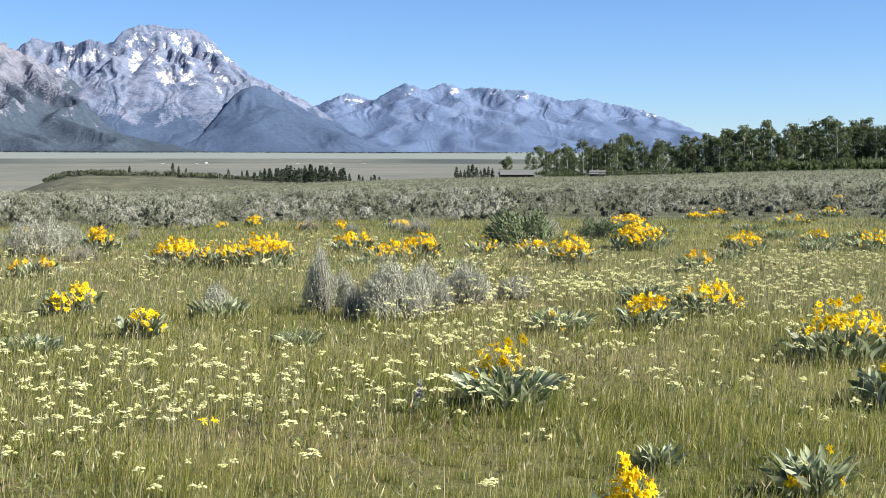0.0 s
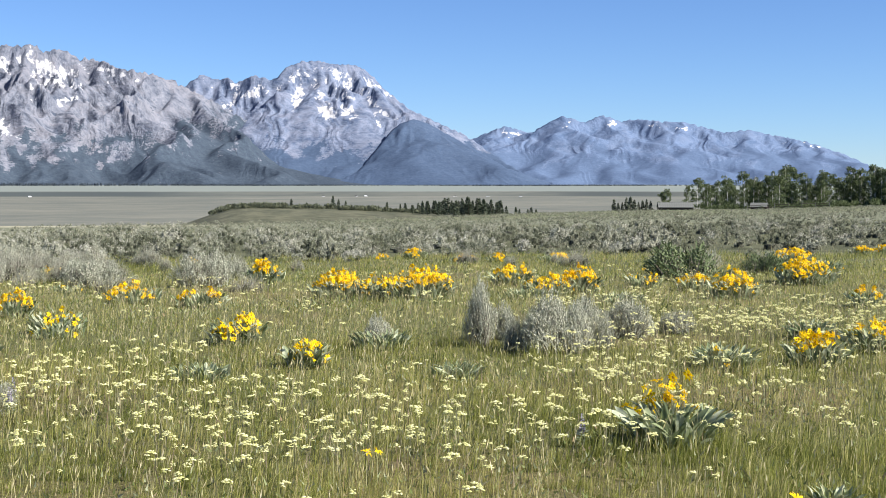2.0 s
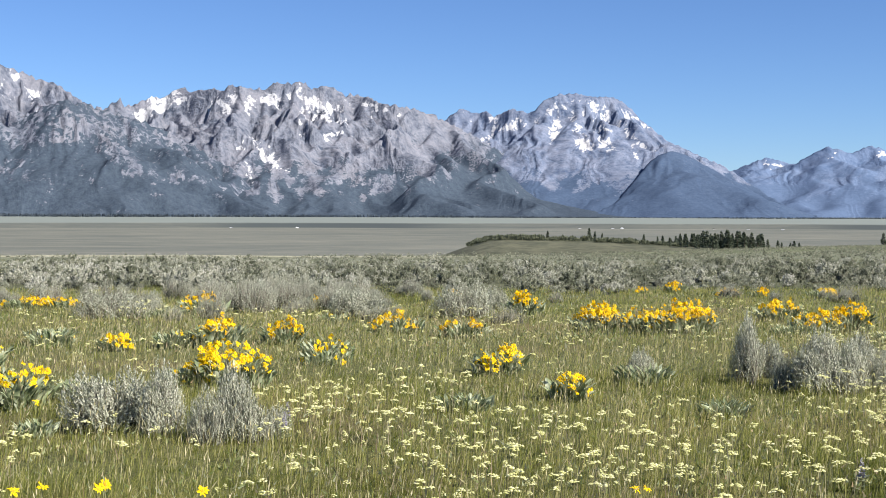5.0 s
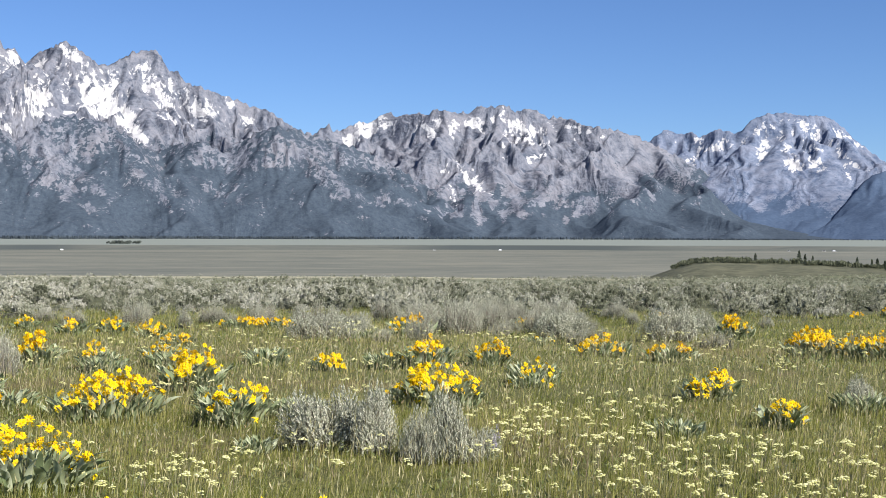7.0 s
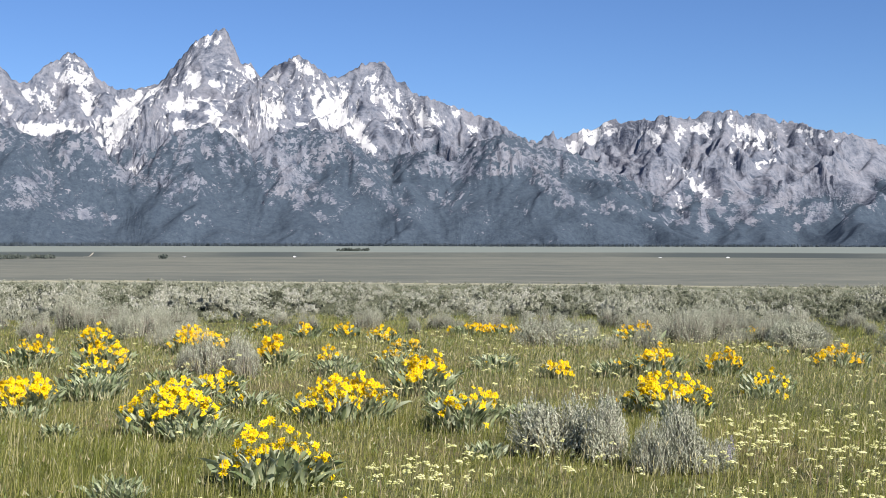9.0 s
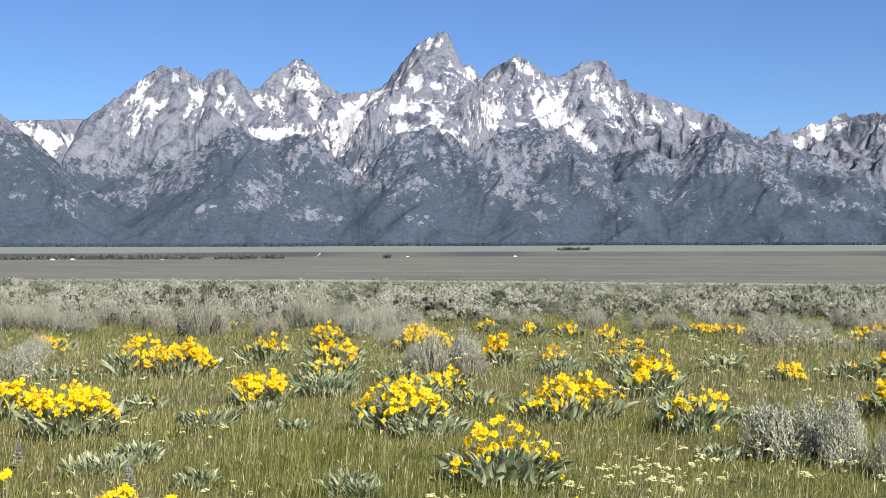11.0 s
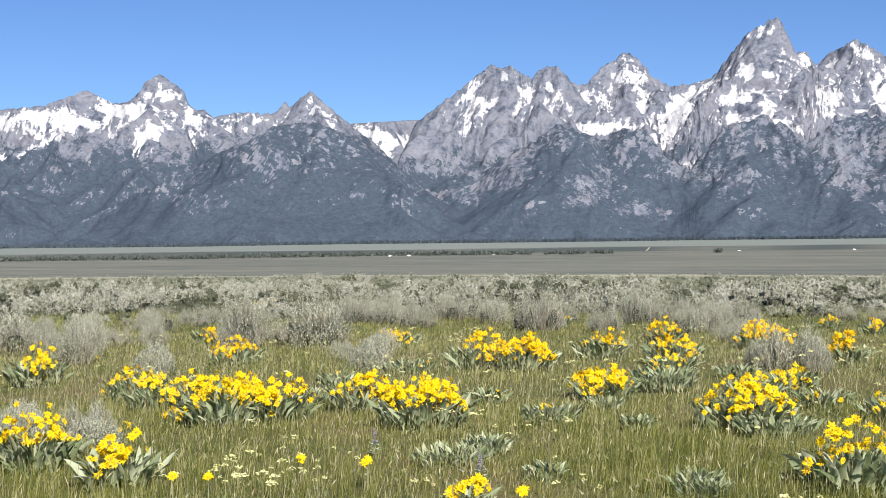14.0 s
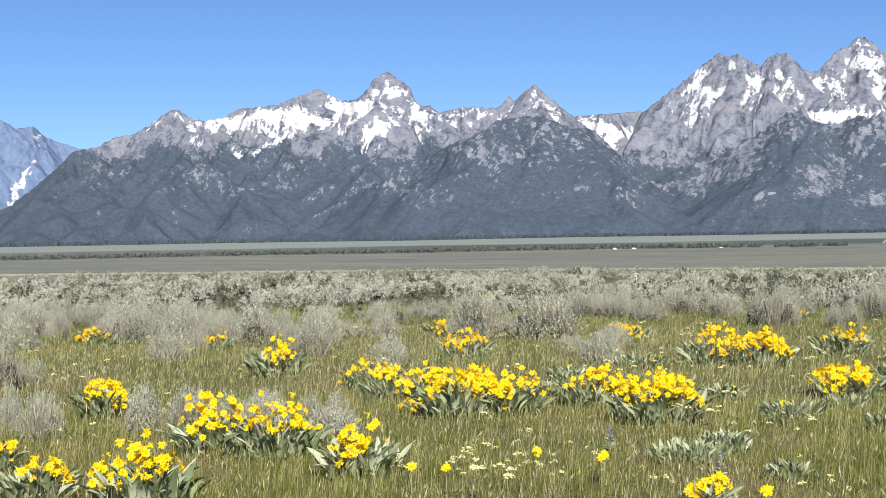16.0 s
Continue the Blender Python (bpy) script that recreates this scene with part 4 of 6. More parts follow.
def strip(n, a0, a1, r0, r1, seed, low=0.6, high=1.3):
    r = np.random.default_rng(seed)
    a, d = np.radians(r.uniform(a0, a1, n)), r.uniform(r0, r1, n)
    return d * np.sin(a), d * np.cos(a), r.uniform(low, high, n)


bx, by, bs = strip(600, 16.2, 25.5, 650, 705, 31)
scattered_bushes("knoll_shrubs", "dark green shrubs and young trees along the knoll", (bx, by, bs * (0.5 + 0.5 * smooth(fbm(bx * 0.03, by * 0.012, 9, 2), -0.5, 0.3))), 3.7, WILLOW, 30, 5, 0.6)
bx, by, bs = strip(520, 37.0, 54.0, 322, 345, 33)
scattered_bushes("grove_undergrowth", "dense green shrubs under the aspens", (bx, by, bs * np.interp(np.degrees(np.arctan2(bx, by)), [37, 44, 46, 54], [0.5, 0.8, 1.3, 1.3])), 3.4, ASPEN, 62, 6, 0.36)
bx, by, bs = strip(2600, -60, -14, 1830, 1950, 35, 0.5, 1.2)
keep = (fbm(np.degrees(np.arctan2(bx, by)) * 0.35, 0 * bx, 12, 3) > np.interp(np.degrees(np.arctan2(bx, by)), [-60, -30, -15], [-0.9, -0.75, 0.3]))
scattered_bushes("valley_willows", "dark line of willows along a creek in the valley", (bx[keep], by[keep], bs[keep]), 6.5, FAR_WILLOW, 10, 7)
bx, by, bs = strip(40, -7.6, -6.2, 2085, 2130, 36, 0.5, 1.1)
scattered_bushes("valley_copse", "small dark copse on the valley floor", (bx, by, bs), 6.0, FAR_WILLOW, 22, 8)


def forest_belt():
    """Conifers along the foot of the range."""
    r = np.random.default_rng(51)
    n = 14000
    a = r.uniform(-58, 46, n)
    thick = smooth(perlin(a * 0.12, 0.2, 77) + 0.35, -0.1, 0.5)
    a, thick = a[r.uniform(0, 1, n) < 0.35 + 0.65 * thick], None
    n = len(a)
    d = r.uniform(2660, 2760, n)
    x, y = d * np.sin(np.radians(a)), d * np.cos(np.radians(a))
    h = r.uniform(4, 7.5, n) * np.interp(a, [-58, -40, -15, 12, 20, 46], [1.4, 1.2, 1.1, 0.9, 0.5, 0.45])
    base = np.stack([x, y, ground_height(x, y) - 0.3], -1)
    cones = []
    for lift, wide in ((0.05, 0.22), (0.35, 0.15)):
        for k in range(3):
            t = a * 0 + k * 2 * np.pi / 3 + r.uniform(0, 2, n)
            p = base + np.stack([np.cos(t) * wide * h, np.sin(t) * wide * h, lift * h], -1)
            q = base + np.stack([np.cos(t + 2.1) * wide * h, np.sin(t + 2.1) * wide * h, lift * h], -1)
            tip = base + np.stack([0 * h, 0 * h, (lift + 0.65) * h], -1)
            cones.append((np.stack([p, q, tip], 1).reshape(-1, 3), np.arange(3 * n).reshape(n, 3)))
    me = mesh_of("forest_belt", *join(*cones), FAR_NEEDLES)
    return tagged(new("forest_belt", me), "dark conifer belt along the foot of the mountains", "forest", kind="stuff")


forest_belt()


def dirt_track():
    """A pale track that climbs the terrace in the valley in a slow bend."""
    t = np.linspace(0, 1, 12)
    a, d = -18.12 + 0.36 * t + 0.1 * np.sin(2.5 * t), 1992 + 76 * t
    rows = []
    for side in (-0.035, 0.035):
        x, y = d * np.sin(np.radians(a + side)), d * np.cos(np.radians(a + side))
        rows.append(np.stack([x, y, ground_height(x, y) + 0.5], -1))
    i = np.arange(11)
    me = mesh_of("dirt_track", np.concatenate(rows), np.stack([i, i + 12, i + 13, i + 1], -1), TRACK)
    return tagged(new("dirt_track", me), "pale dirt track climbing the valley terrace", "road", kind="structure")


dirt_track()


# ---- cabin, shed, fence, cars ----
def box(bm, sx, sy, sz, at, bevel=0.0, m=None):
    """A bevelled box of that size centred at a point."""
    made = bmesh.ops.create_cube(bm, size=1.0, matrix=(m or Matrix.Identity(4)) @ Matrix.Translation(at) @ Matrix.Diagonal((sx, sy, sz, 1)))
    if bevel:
        edges = list({e for v in made["verts"] for e in v.link_edges})
        bmesh.ops.bevel(bm, geom=edges, offset=bevel, segments=1, affect="EDGES")


def finish(name, bm, material):
    me = bpy.data.meshes.new(name)
    bm.to_mesh(me)
    bm.free()
    me.materials.append(material)
    return me


def log_mesh(length, radius):
    bm = bmesh.new()
    bmesh.ops.create_cone(bm, cap_ends=True, segments=8, radius1=radius, radius2=radius * 0.93, depth=length, matrix=pose(0, 0, 0, 0, 90, 0))
    return finish("log", bm, LOGS)


def cabin(a, d, turn, length, depth, wall, rise, label):
    x, y, z = polar(a, d)
    c = root("log_cabin", x, y, z - 1.2, label, "cabin")
    c.rotation_euler = (0, 0, radians(turn))
    long, short = log_mesh(length + 0.5, 0.14), log_mesh(depth + 0.5, 0.14)
    for k in range(int(wall / 0.26)):
        h = 0.14 + 0.26 * k
        for s in (-1, 1):
            part("log", long, c, pose(0, s * depth / 2, h))
            part("log", short, c, pose(s * length / 2, 0, h + 0.13, 0, 0, 90))
    tilt = math.degrees(math.atan2(rise, depth / 2))
    slope = math.hypot(rise, depth / 2) + 0.5
    boards = []
    for k in range(3):
        bm = bmesh.new()
        box(bm, 0.38, slope, 0.05 + 0.02 * k, (0, 0, 0))
        boards.append(finish("roof_board", bm, SHAKES))
    for s in (-1, 1):
        for k in range(int((length + 0.9) / 0.4)):
            part("roof_board", boards[k % 3], c, pose(-(length + 0.9) / 2 + 0.4 * (k + 0.5), s * (depth / 4 + 0.17), wall + rise / 2 + 0.02, -s * tilt), "grey weathered roof board")
        bm = bmesh.new()
        tri = [bm.verts.new(p) for p in ((0, -depth / 2, wall), (0, depth / 2, wall), (0, 0, wall + rise))]
        f = bm.faces.new(tri)
        ext = bmesh.ops.extrude_face_region(bm, geom=[f])
        bmesh.ops.translate(bm, vec=(0.1, 0, 0), verts=[v for v in ext["geom"] if isinstance(v, bmesh.types.BMVert)])
        part("gable", finish("gable", bm, LOGS), c, pose(s * (length / 2 - 0.05) - 0.05, 0, 0))
    bm = bmesh.new()
    box(bm, 0.9, 0.08, 1.7, (length * 0.2, -depth / 2 - 0.14, 0.95), 0.01)
    part("door", finish("door", bm, LOGS), c, None, "dark plank door")
    return c


cabin(35.8, 312, -30, 7.2, 4.6, 1.9, 0.95, "low weathered log cabin with a board roof")
cabin(39.25, 324, -48, 3.2, 2.6, 1.9, 0.7, "small brown log shed among the aspens")


def fence():
    x, y, z = polar(40.4, 314)
    f = root("pole_fence", x, y, z, "grey weathered pole fence before the aspens", "fence")
    f.rotation_euler = (0, 0, radians(-40))
    rail = log_mesh(3.1, 0.06)
    bm = bmesh.new()
    bmesh.ops.create_cone(bm, cap_ends=True, segments=6, radius1=0.09, radius2=0.07, depth=1.5)
    post = finish("post", bm, SHAKES)
    for k in range(7):
        px, py = x + (k - 3) * 3 * math.cos(radians(-40)), y + (k - 3) * 3 * math.sin(radians(-40))
        dz = float(ground_height(px, py)) - z
        part("post", post, f, pose((k - 3) * 3, 0, dz + 0.6))
        if k < 6:
            for h in (0.5, 1.0):
                part("rail", rail, f, pose((k - 3) * 3 + 1.5, 0.1, dz + h))


fence()


def car(a, d, long, high, label):
    x, y, z = polar(a, d)
    c = root("vehicle", x, y, z, label, "car", "vehicles on the valley road")
    c.rotation_euler = (0, 0, radians(-a))
    bm = bmesh.new()
    box(bm, long, 1.9, high * 0.45, (0, 0, 0.35 + high * 0.22), 0.12)
    part("body", finish("body", bm, CAR_PAINT), c)
    bm = bmesh.new()
    box(bm, long * 0.62, 1.7, high * 0.42, (-long * 0.06, 0, 0.35 + high * 0.63), 0.2)
    part("cab", finish("cab", bm, CAR_PAINT if high > 2 else CAR_GLASS), c)
    bm = bmesh.new()
    bmesh.ops.create_cone(bm, cap_ends=True, segments=10, radius1=0.36, radius2=0.36, depth=0.25, matrix=pose(0, 0, 0, 90))
    wheel = finish("wheel", bm, TYRE)
    for sx in (-1, 1):
        for sy in (-1, 1):
            part("wheel", wheel, c, pose(sx * long * 0.32, sy * 0.85, 0.36))
    return c


for a, d, long, high in ((6.1, 1960, 4.2, 1.5), (8.9, 1960, 5.2, 2.1), (20.9, 1960, 4.2, 1.5), (22.3, 1960, 4.2, 1.5), (22.7, 1960, 5.2, 2.1), (26.5, 1960, 4.2, 1.5), (27.9, 1960, 4.2, 1.5), (29.3, 1960, 4.2, 1.5),
                         (-28.7, 1800, 5.2, 2.1), (-27.9, 1800, 5.4, 2.2), (-24.3, 1820, 4.2, 1.5), (-9.4, 1940, 4.5, 2.1), (-14.0, 1950, 4.2, 1.5)):
    car(a, d, long, high, "white camper van on the valley road" if high > 2 else "white car on the valley road")


# ---- sagebrush ----
def domes(x, y, z, wide, high, seed, rings=3, around=8, lumps=0.22):
    """Closed lumpy domes, one at each place."""
    r = np.random.default_rng(seed)
    n = len(x)
    rows = []
    for k in range(rings):
        t = k / rings * np.pi / 2
        for j in range(around):
            w = 2 * np.pi * (j + 0.5 * (k % 2)) / around
            g = 1 + r.uniform(-lumps, lumps, n)
            out = (np.cos(t) ** 0.7) * (0.82 if k == 0 else 1.0)
            rows.append(np.stack([x + wide * g * out * np.cos(w), y + wide * g * out * np.sin(w), z + high * np.sin(t) * (1 + r.uniform(-lumps, lumps, n))], -1))
    rows.append(np.stack([x, y, z + high * (1 + r.uniform(-lumps, lumps, n) * 0.5)], -1))
    verts = np.stack(rows, 1)
    m = verts.shape[1]
    tri = []
    for k in range(rings - 1):
        for j in range(around):
            a, b = k * around + j, k * around + (j + 1) % around
            tri += [(a, b, b + around), (a, b + around, a + around)]
    top = (rings - 1) * around
    tri += [(top + j, top + (j + 1) % around, m - 1) for j in range(around)]
    return verts.reshape(-1, 3), (np.arange(n)[:, None, None] * m + np.array(tri)[None]).reshape(-1, 3)


def sage_mesh(seed, sprigs, per, leaf, dead=0.0, stalk=0.006, slim=0.42, leaf_mat=None, core_mat=None):
    """Foliage and branches of a bush one metre wide and one high."""
    r = np.random.default_rng(seed)
    lobes = r.integers(4, 7)
    lx, ly, ls = r.uniform(-0.28, 0.28, lobes), r.uniform(-0.28, 0.28, lobes), r.uniform(0.6, 1.0, lobes)
    pick = r.integers(0, lobes, sprigs)
    turn, rho = r.uniform(0, 2 * np.pi, sprigs), r.uniform(0, 1, sprigs) ** 0.55
    wide = 0.26 * ls[pick]
    tip = np.stack([lx[pick] + wide * rho * np.cos(turn), ly[pick] + wide * rho * np.sin(turn), ls[pick] * (1 - 0.62 * rho ** 2.2) * r.uniform(0.78, 1.05, sprigs)], -1)
    foot = tip * np.array([0.55, 0.55, 0.0]) + np.array([0, 0, 0.02])
    way = unit((tip - foot) * np.array([0.8, 0.8, 1]) + 0.1 * r.normal(size=tip.shape))
    run = np.minimum(0.42, tip[:, 2] * 0.8)
    c, w = np.repeat(tip, per, 0), np.repeat(way, per, 0)
    back = np.tile(np.linspace(0, 1, per) ** 1.3, sprigs) * np.repeat(run, per)
    live = np.repeat(r.uniform(0, 1, sprigs) >= dead, per)
    lw = unit(w * 1.2 + 0.3 * r.normal(size=w.shape))
    n = int(live.sum())
    outward = unit(np.repeat(np.stack([tip[:, 0] - lx[pick], tip[:, 1] - ly[pick], 0.5 * (tip[:, 2] - 0.3 * ls[pick])], -1), per, 0)[live]) + 0.3 * r.normal(size=(n, 3))
    leaves = spikes((c - w * back[:, None])[live], lw[live], leaf * r.uniform(0.7, 1.4, n), leaf * slim * r.uniform(0.8, 1.3, n), unit(outward), r=r)
    stems = spikes(foot, unit(tip - foot), np.linalg.norm(tip - foot, axis=1), np.full(sprigs, stalk * 2), r=r)
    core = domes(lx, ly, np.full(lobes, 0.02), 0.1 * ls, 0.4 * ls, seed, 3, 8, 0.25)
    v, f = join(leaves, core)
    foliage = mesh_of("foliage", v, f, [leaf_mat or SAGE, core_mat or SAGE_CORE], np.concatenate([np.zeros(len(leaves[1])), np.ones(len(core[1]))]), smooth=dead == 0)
    return foliage if not dead > 0.2 else mesh_of("foliage", *leaves, SAGE), mesh_of("woody_base", *stems, SAGE_WOOD)


sage_near = [sage_mesh(200 + k, 800, 12, 0.031, stalk=0.004, slim=0.36) for k in range(4)]
sage_dead = [sage_mesh(210 + k, 620, 11, 0.034, 0.3, 0.005, 0.25) for k in range(2)]
sage_mid = [sage_mesh(220 + k, 560, 8, 0.025, 0.0, 0.004, 0.36, core_mat=SAGE_HEART_SHADE) for k in range(4)]


def stand_sage(x, y, wide, high, meshes, label, group, k):
    b = root("sagebrush", x, y, float(ground_height(x, y)) - 0.02, label, "sagebrush", group)
    b.rotation_euler = (0, 0, k * 2.4)
    b.scale = (wide, wide, high)
    part("foliage", meshes[0], b)
    part("woody_base", meshes[1], b, None, "bare grey-brown branches")["kind"] = "stuff"


near_bushes = []


def sagebrush(x, y, wide, high, live):
    k = len(near_bushes)
    near_bushes.append((x, y, wide))
    if live < 0.55:
        stand_sage(x, y, wide * 1.25, high * 1.1, sage_dead[k % 2], "half-bare grey sagebrush with dry twigs in the meadow", "sagebrush in the meadow", k)
    else:
        stand_sage(x, y, wide * 1.35, high * 1.24, sage_near[k % 4], "dense silvery grey-green sagebrush in the meadow", "sagebrush in the meadow", k)


sagebrush(6.66, 12.40, 0.48, 0.45, 0.8)
sagebrush(6.60, 11.25, 0.72, 0.53, 0.9)
sagebrush(7.10, 11.20, 0.34, 0.34, 0.8)
sagebrush(8.35, 12.25, 0.57, 0.31, 0.7)
sagebrush(8.67, 12.05, 0.44, 0.31, 0.7)
sagebrush(5.28, 12.44, 0.46, 0.29, 0.6)
sagebrush(6.37, 11.40, 0.39, 0.33, 0.8)
sagebrush(16.20, 21.85, 1.03, 0.46, 0.3)
sagebrush(0.19, 10.60, 0.76, 0.53, 1.0)
sagebrush(0.51, 10.26, 0.48, 0.48, 1.0)
sagebrush(0.81, 9.80, 0.33, 0.37, 1.0)
sagebrush(1.10, 9.87, 0.46, 0.50, 1.0)
sagebrush(1.22, 9.84, 0.34, 0.29, 1.0)
sagebrush(4.61, 24.77, 0.64, 0.42, 0.7)
sagebrush(0.42, 22.96, 1.26, 0.44, 0.8)
sagebrush(0.97, 23.65, 0.60, 0.40, 0.8)
sagebrush(4.63, 23.30, 1.10, 0.56, 0.8)
sagebrush(3.88, 24.89, 0.64, 0.32, 0.3)
sagebrush(6.14, 21.88, 1.05, 0.54, 0.6)
sagebrush(7.55, 24.27, 0.75, 0.43, 0.6)
sagebrush(-4.01, 16.67, 0.94, 0.61, 0.4)
sagebrush(-3.46, 16.43, 0.56, 0.56, 0.5)
sagebrush(-4.44, 17.28, 0.45, 0.37, 0.5)
sagebrush(-10.09, 17.21, 0.75, 0.38, 0.9)
sagebrush(-10.23, 16.65, 0.41, 0.33, 0.8)
sagebrush(-11.15, 13.56, 0.70, 0.40, 1.0)
sagebrush(-14.49, 12.84, 0.64, 0.40, 0.6)
sagebrush(-18.21, 13.34, 0.94, 0.53, 0.9)
sagebrush(-18.01, 16.19, 1.11, 0.61, 0.3)
sagebrush(-9.70, 7.07, 0.55, 0.45, 0.5)
sagebrush(-9.10, 8.17, 0.71, 0.41, 0.5)
sagebrush(-9.10, 8.79, 0.63, 0.32, 0.4)
sagebrush(-8.25, 9.06, 0.51, 0.31, 0.5)
sagebrush(-9.13, 15.50, 0.90, 0.38, 0.9)
sagebrush(-10.23, 7.12, 0.36, 0.46, 0.5)
sagebrush(7.55, 12.20, 0.60, 0.42, 0.9)
sagebrush(7.00, 11.60, 0.56, 0.50, 0.9)
sagebrush(7.95, 11.95, 0.58, 0.40, 0.8)
sagebrush(6.20, 11.95, 0.42, 0.60, 0.6)
sagebrush(6.85, 11.05, 0.50, 0.44, 0.9)
sagebrush(-7.66, 8.36, 0.50, 0.36, 0.9)
sagebrush(-9.17, 7.69, 0.50, 0.40, 0.9)
sagebrush(-8.35, 8.27, 0.45, 0.34, 0.9)


green_shrub_mesh = sage_mesh(230, 420, 7, 0.07, stalk=0.006, slim=0.3, leaf_mat=SHRUB, core_mat=SHRUB)
stand_sage(13.9, 18.95, 1.7, 0.75, green_shrub_mesh, "dark green rounded shrub among the yellow flowers", "", 3)
stand_sage(16.6, 20.4, 1.1, 0.5, green_shrub_mesh, "low green shrub beside the sagebrush", "", 5)


def sage_field():
    """The bench beyond the flowers: the nearest bushes one by one, the rest as one mass."""
    r = np.random.default_rng(77)
    n, m = 8200, 17000
    a = r.uniform(-58, 55, n + m)
    d = np.concatenate([np.sqrt(r.uniform(16 ** 2, 75 ** 2, n)), np.sqrt(r.uniform(75 ** 2, 165 ** 2, m - m // 4)), np.sqrt(r.uniform(165 ** 2, 345 ** 2, m // 4))])
    n = n + m
    x, y = d * np.sin(np.radians(a)), d * np.cos(np.radians(a))
    start = np.interp(a, [-58, -45, -38, -30, -20, -8, 5, 12, 18, 26, 34, 44, 55], [19, 21, 26, 27, 27, 28, 27, 25, 27, 32, 35, 38, 36])
    share = smooth(d + 5 * perlin(x * 0.16, y * 0.16, 21), start - 8, start + 7) * np.where(d < bench_edge(a) * 1.03, 1, 0) * (1 - 0.9 * smooth(d / bench_edge(a), 0.84, 0.93) * (1 - smooth(a, 12, 20)))
    share = share * (1 - 0.35 * lush_share(a, d)) * np.interp(d, [0, 40, 75, 200, 345], [1.0, 0.95, 0.8, 1.0, 0.9]) * (0.1 + 0.9 * smooth(0.7 * perlin(x * 0.11, y * 0.2, 22) + 0.8 * perlin(x * 0.45, y * 0.4, 24), -0.18, 0.14))
    ok = r.uniform(0, 1, n) < share
    x, y, d = x[ok], y[ok], d[ok]
    order = np.argsort(d)
    x, y, d = x[order], y[order], d[order]
    far = 0
    heights = (0.21 + 0.34 * r.uniform(0, 1, len(x)) ** 1.8) * (1 + 0.5 * perlin(x * 0.12, y * 0.12, 23)) * np.interp(d, [30, 45, 70, 110, 200, 345], [1.2, 1.15, 1.05, 0.65, 0.5, 0.5]) * np.interp(np.degrees(np.arctan2(x, y)), [-58, -25, 5, 55], [1.25, 1.2, 1.05, 0.95])
    for k in range(min(215, len(x))):
        wide = heights[k] * r.uniform(1.5, 2.4)
        stand_sage(x[k], y[k], wide, heights[k] * 1.15, sage_mid[k % 4], "grey-green sagebrush on the open bench", "sagebrush on the bench", k)
        far = k + 1
    return x[far:], y[far:], d[far:], heights[far:]


fx, fy, fd, fh = sage_field()


def rim_bushes(n=15000):
    """Low bushes that cover the long arm of the bench as far as its rim."""
    r = np.random.default_rng(78)
    a, d = r.uniform(10, 55, n), np.sqrt(r.uniform(105 ** 2, 345 ** 2, n))
    x, y = d * np.sin(np.radians(a)), d * np.cos(np.radians(a))
    ok = (d < bench_edge(a) * 1.02) & (r.uniform(0, 1, n) < 0.35 + 0.65 * smooth(perlin(x * 0.07, y * 0.05, 26), -0.25, 0.2))
    return x[ok], y[ok], d[ok], (0.2 + 0.25 * r.uniform(0, 1, n)[ok] ** 2) * (1 + 0.4 * perlin(x * 0.05, y * 0.05, 27))[ok]


fx, fy, fd, fh = (np.concatenate(pair) for pair in zip((fx, fy, fd, fh), rim_bushes()))


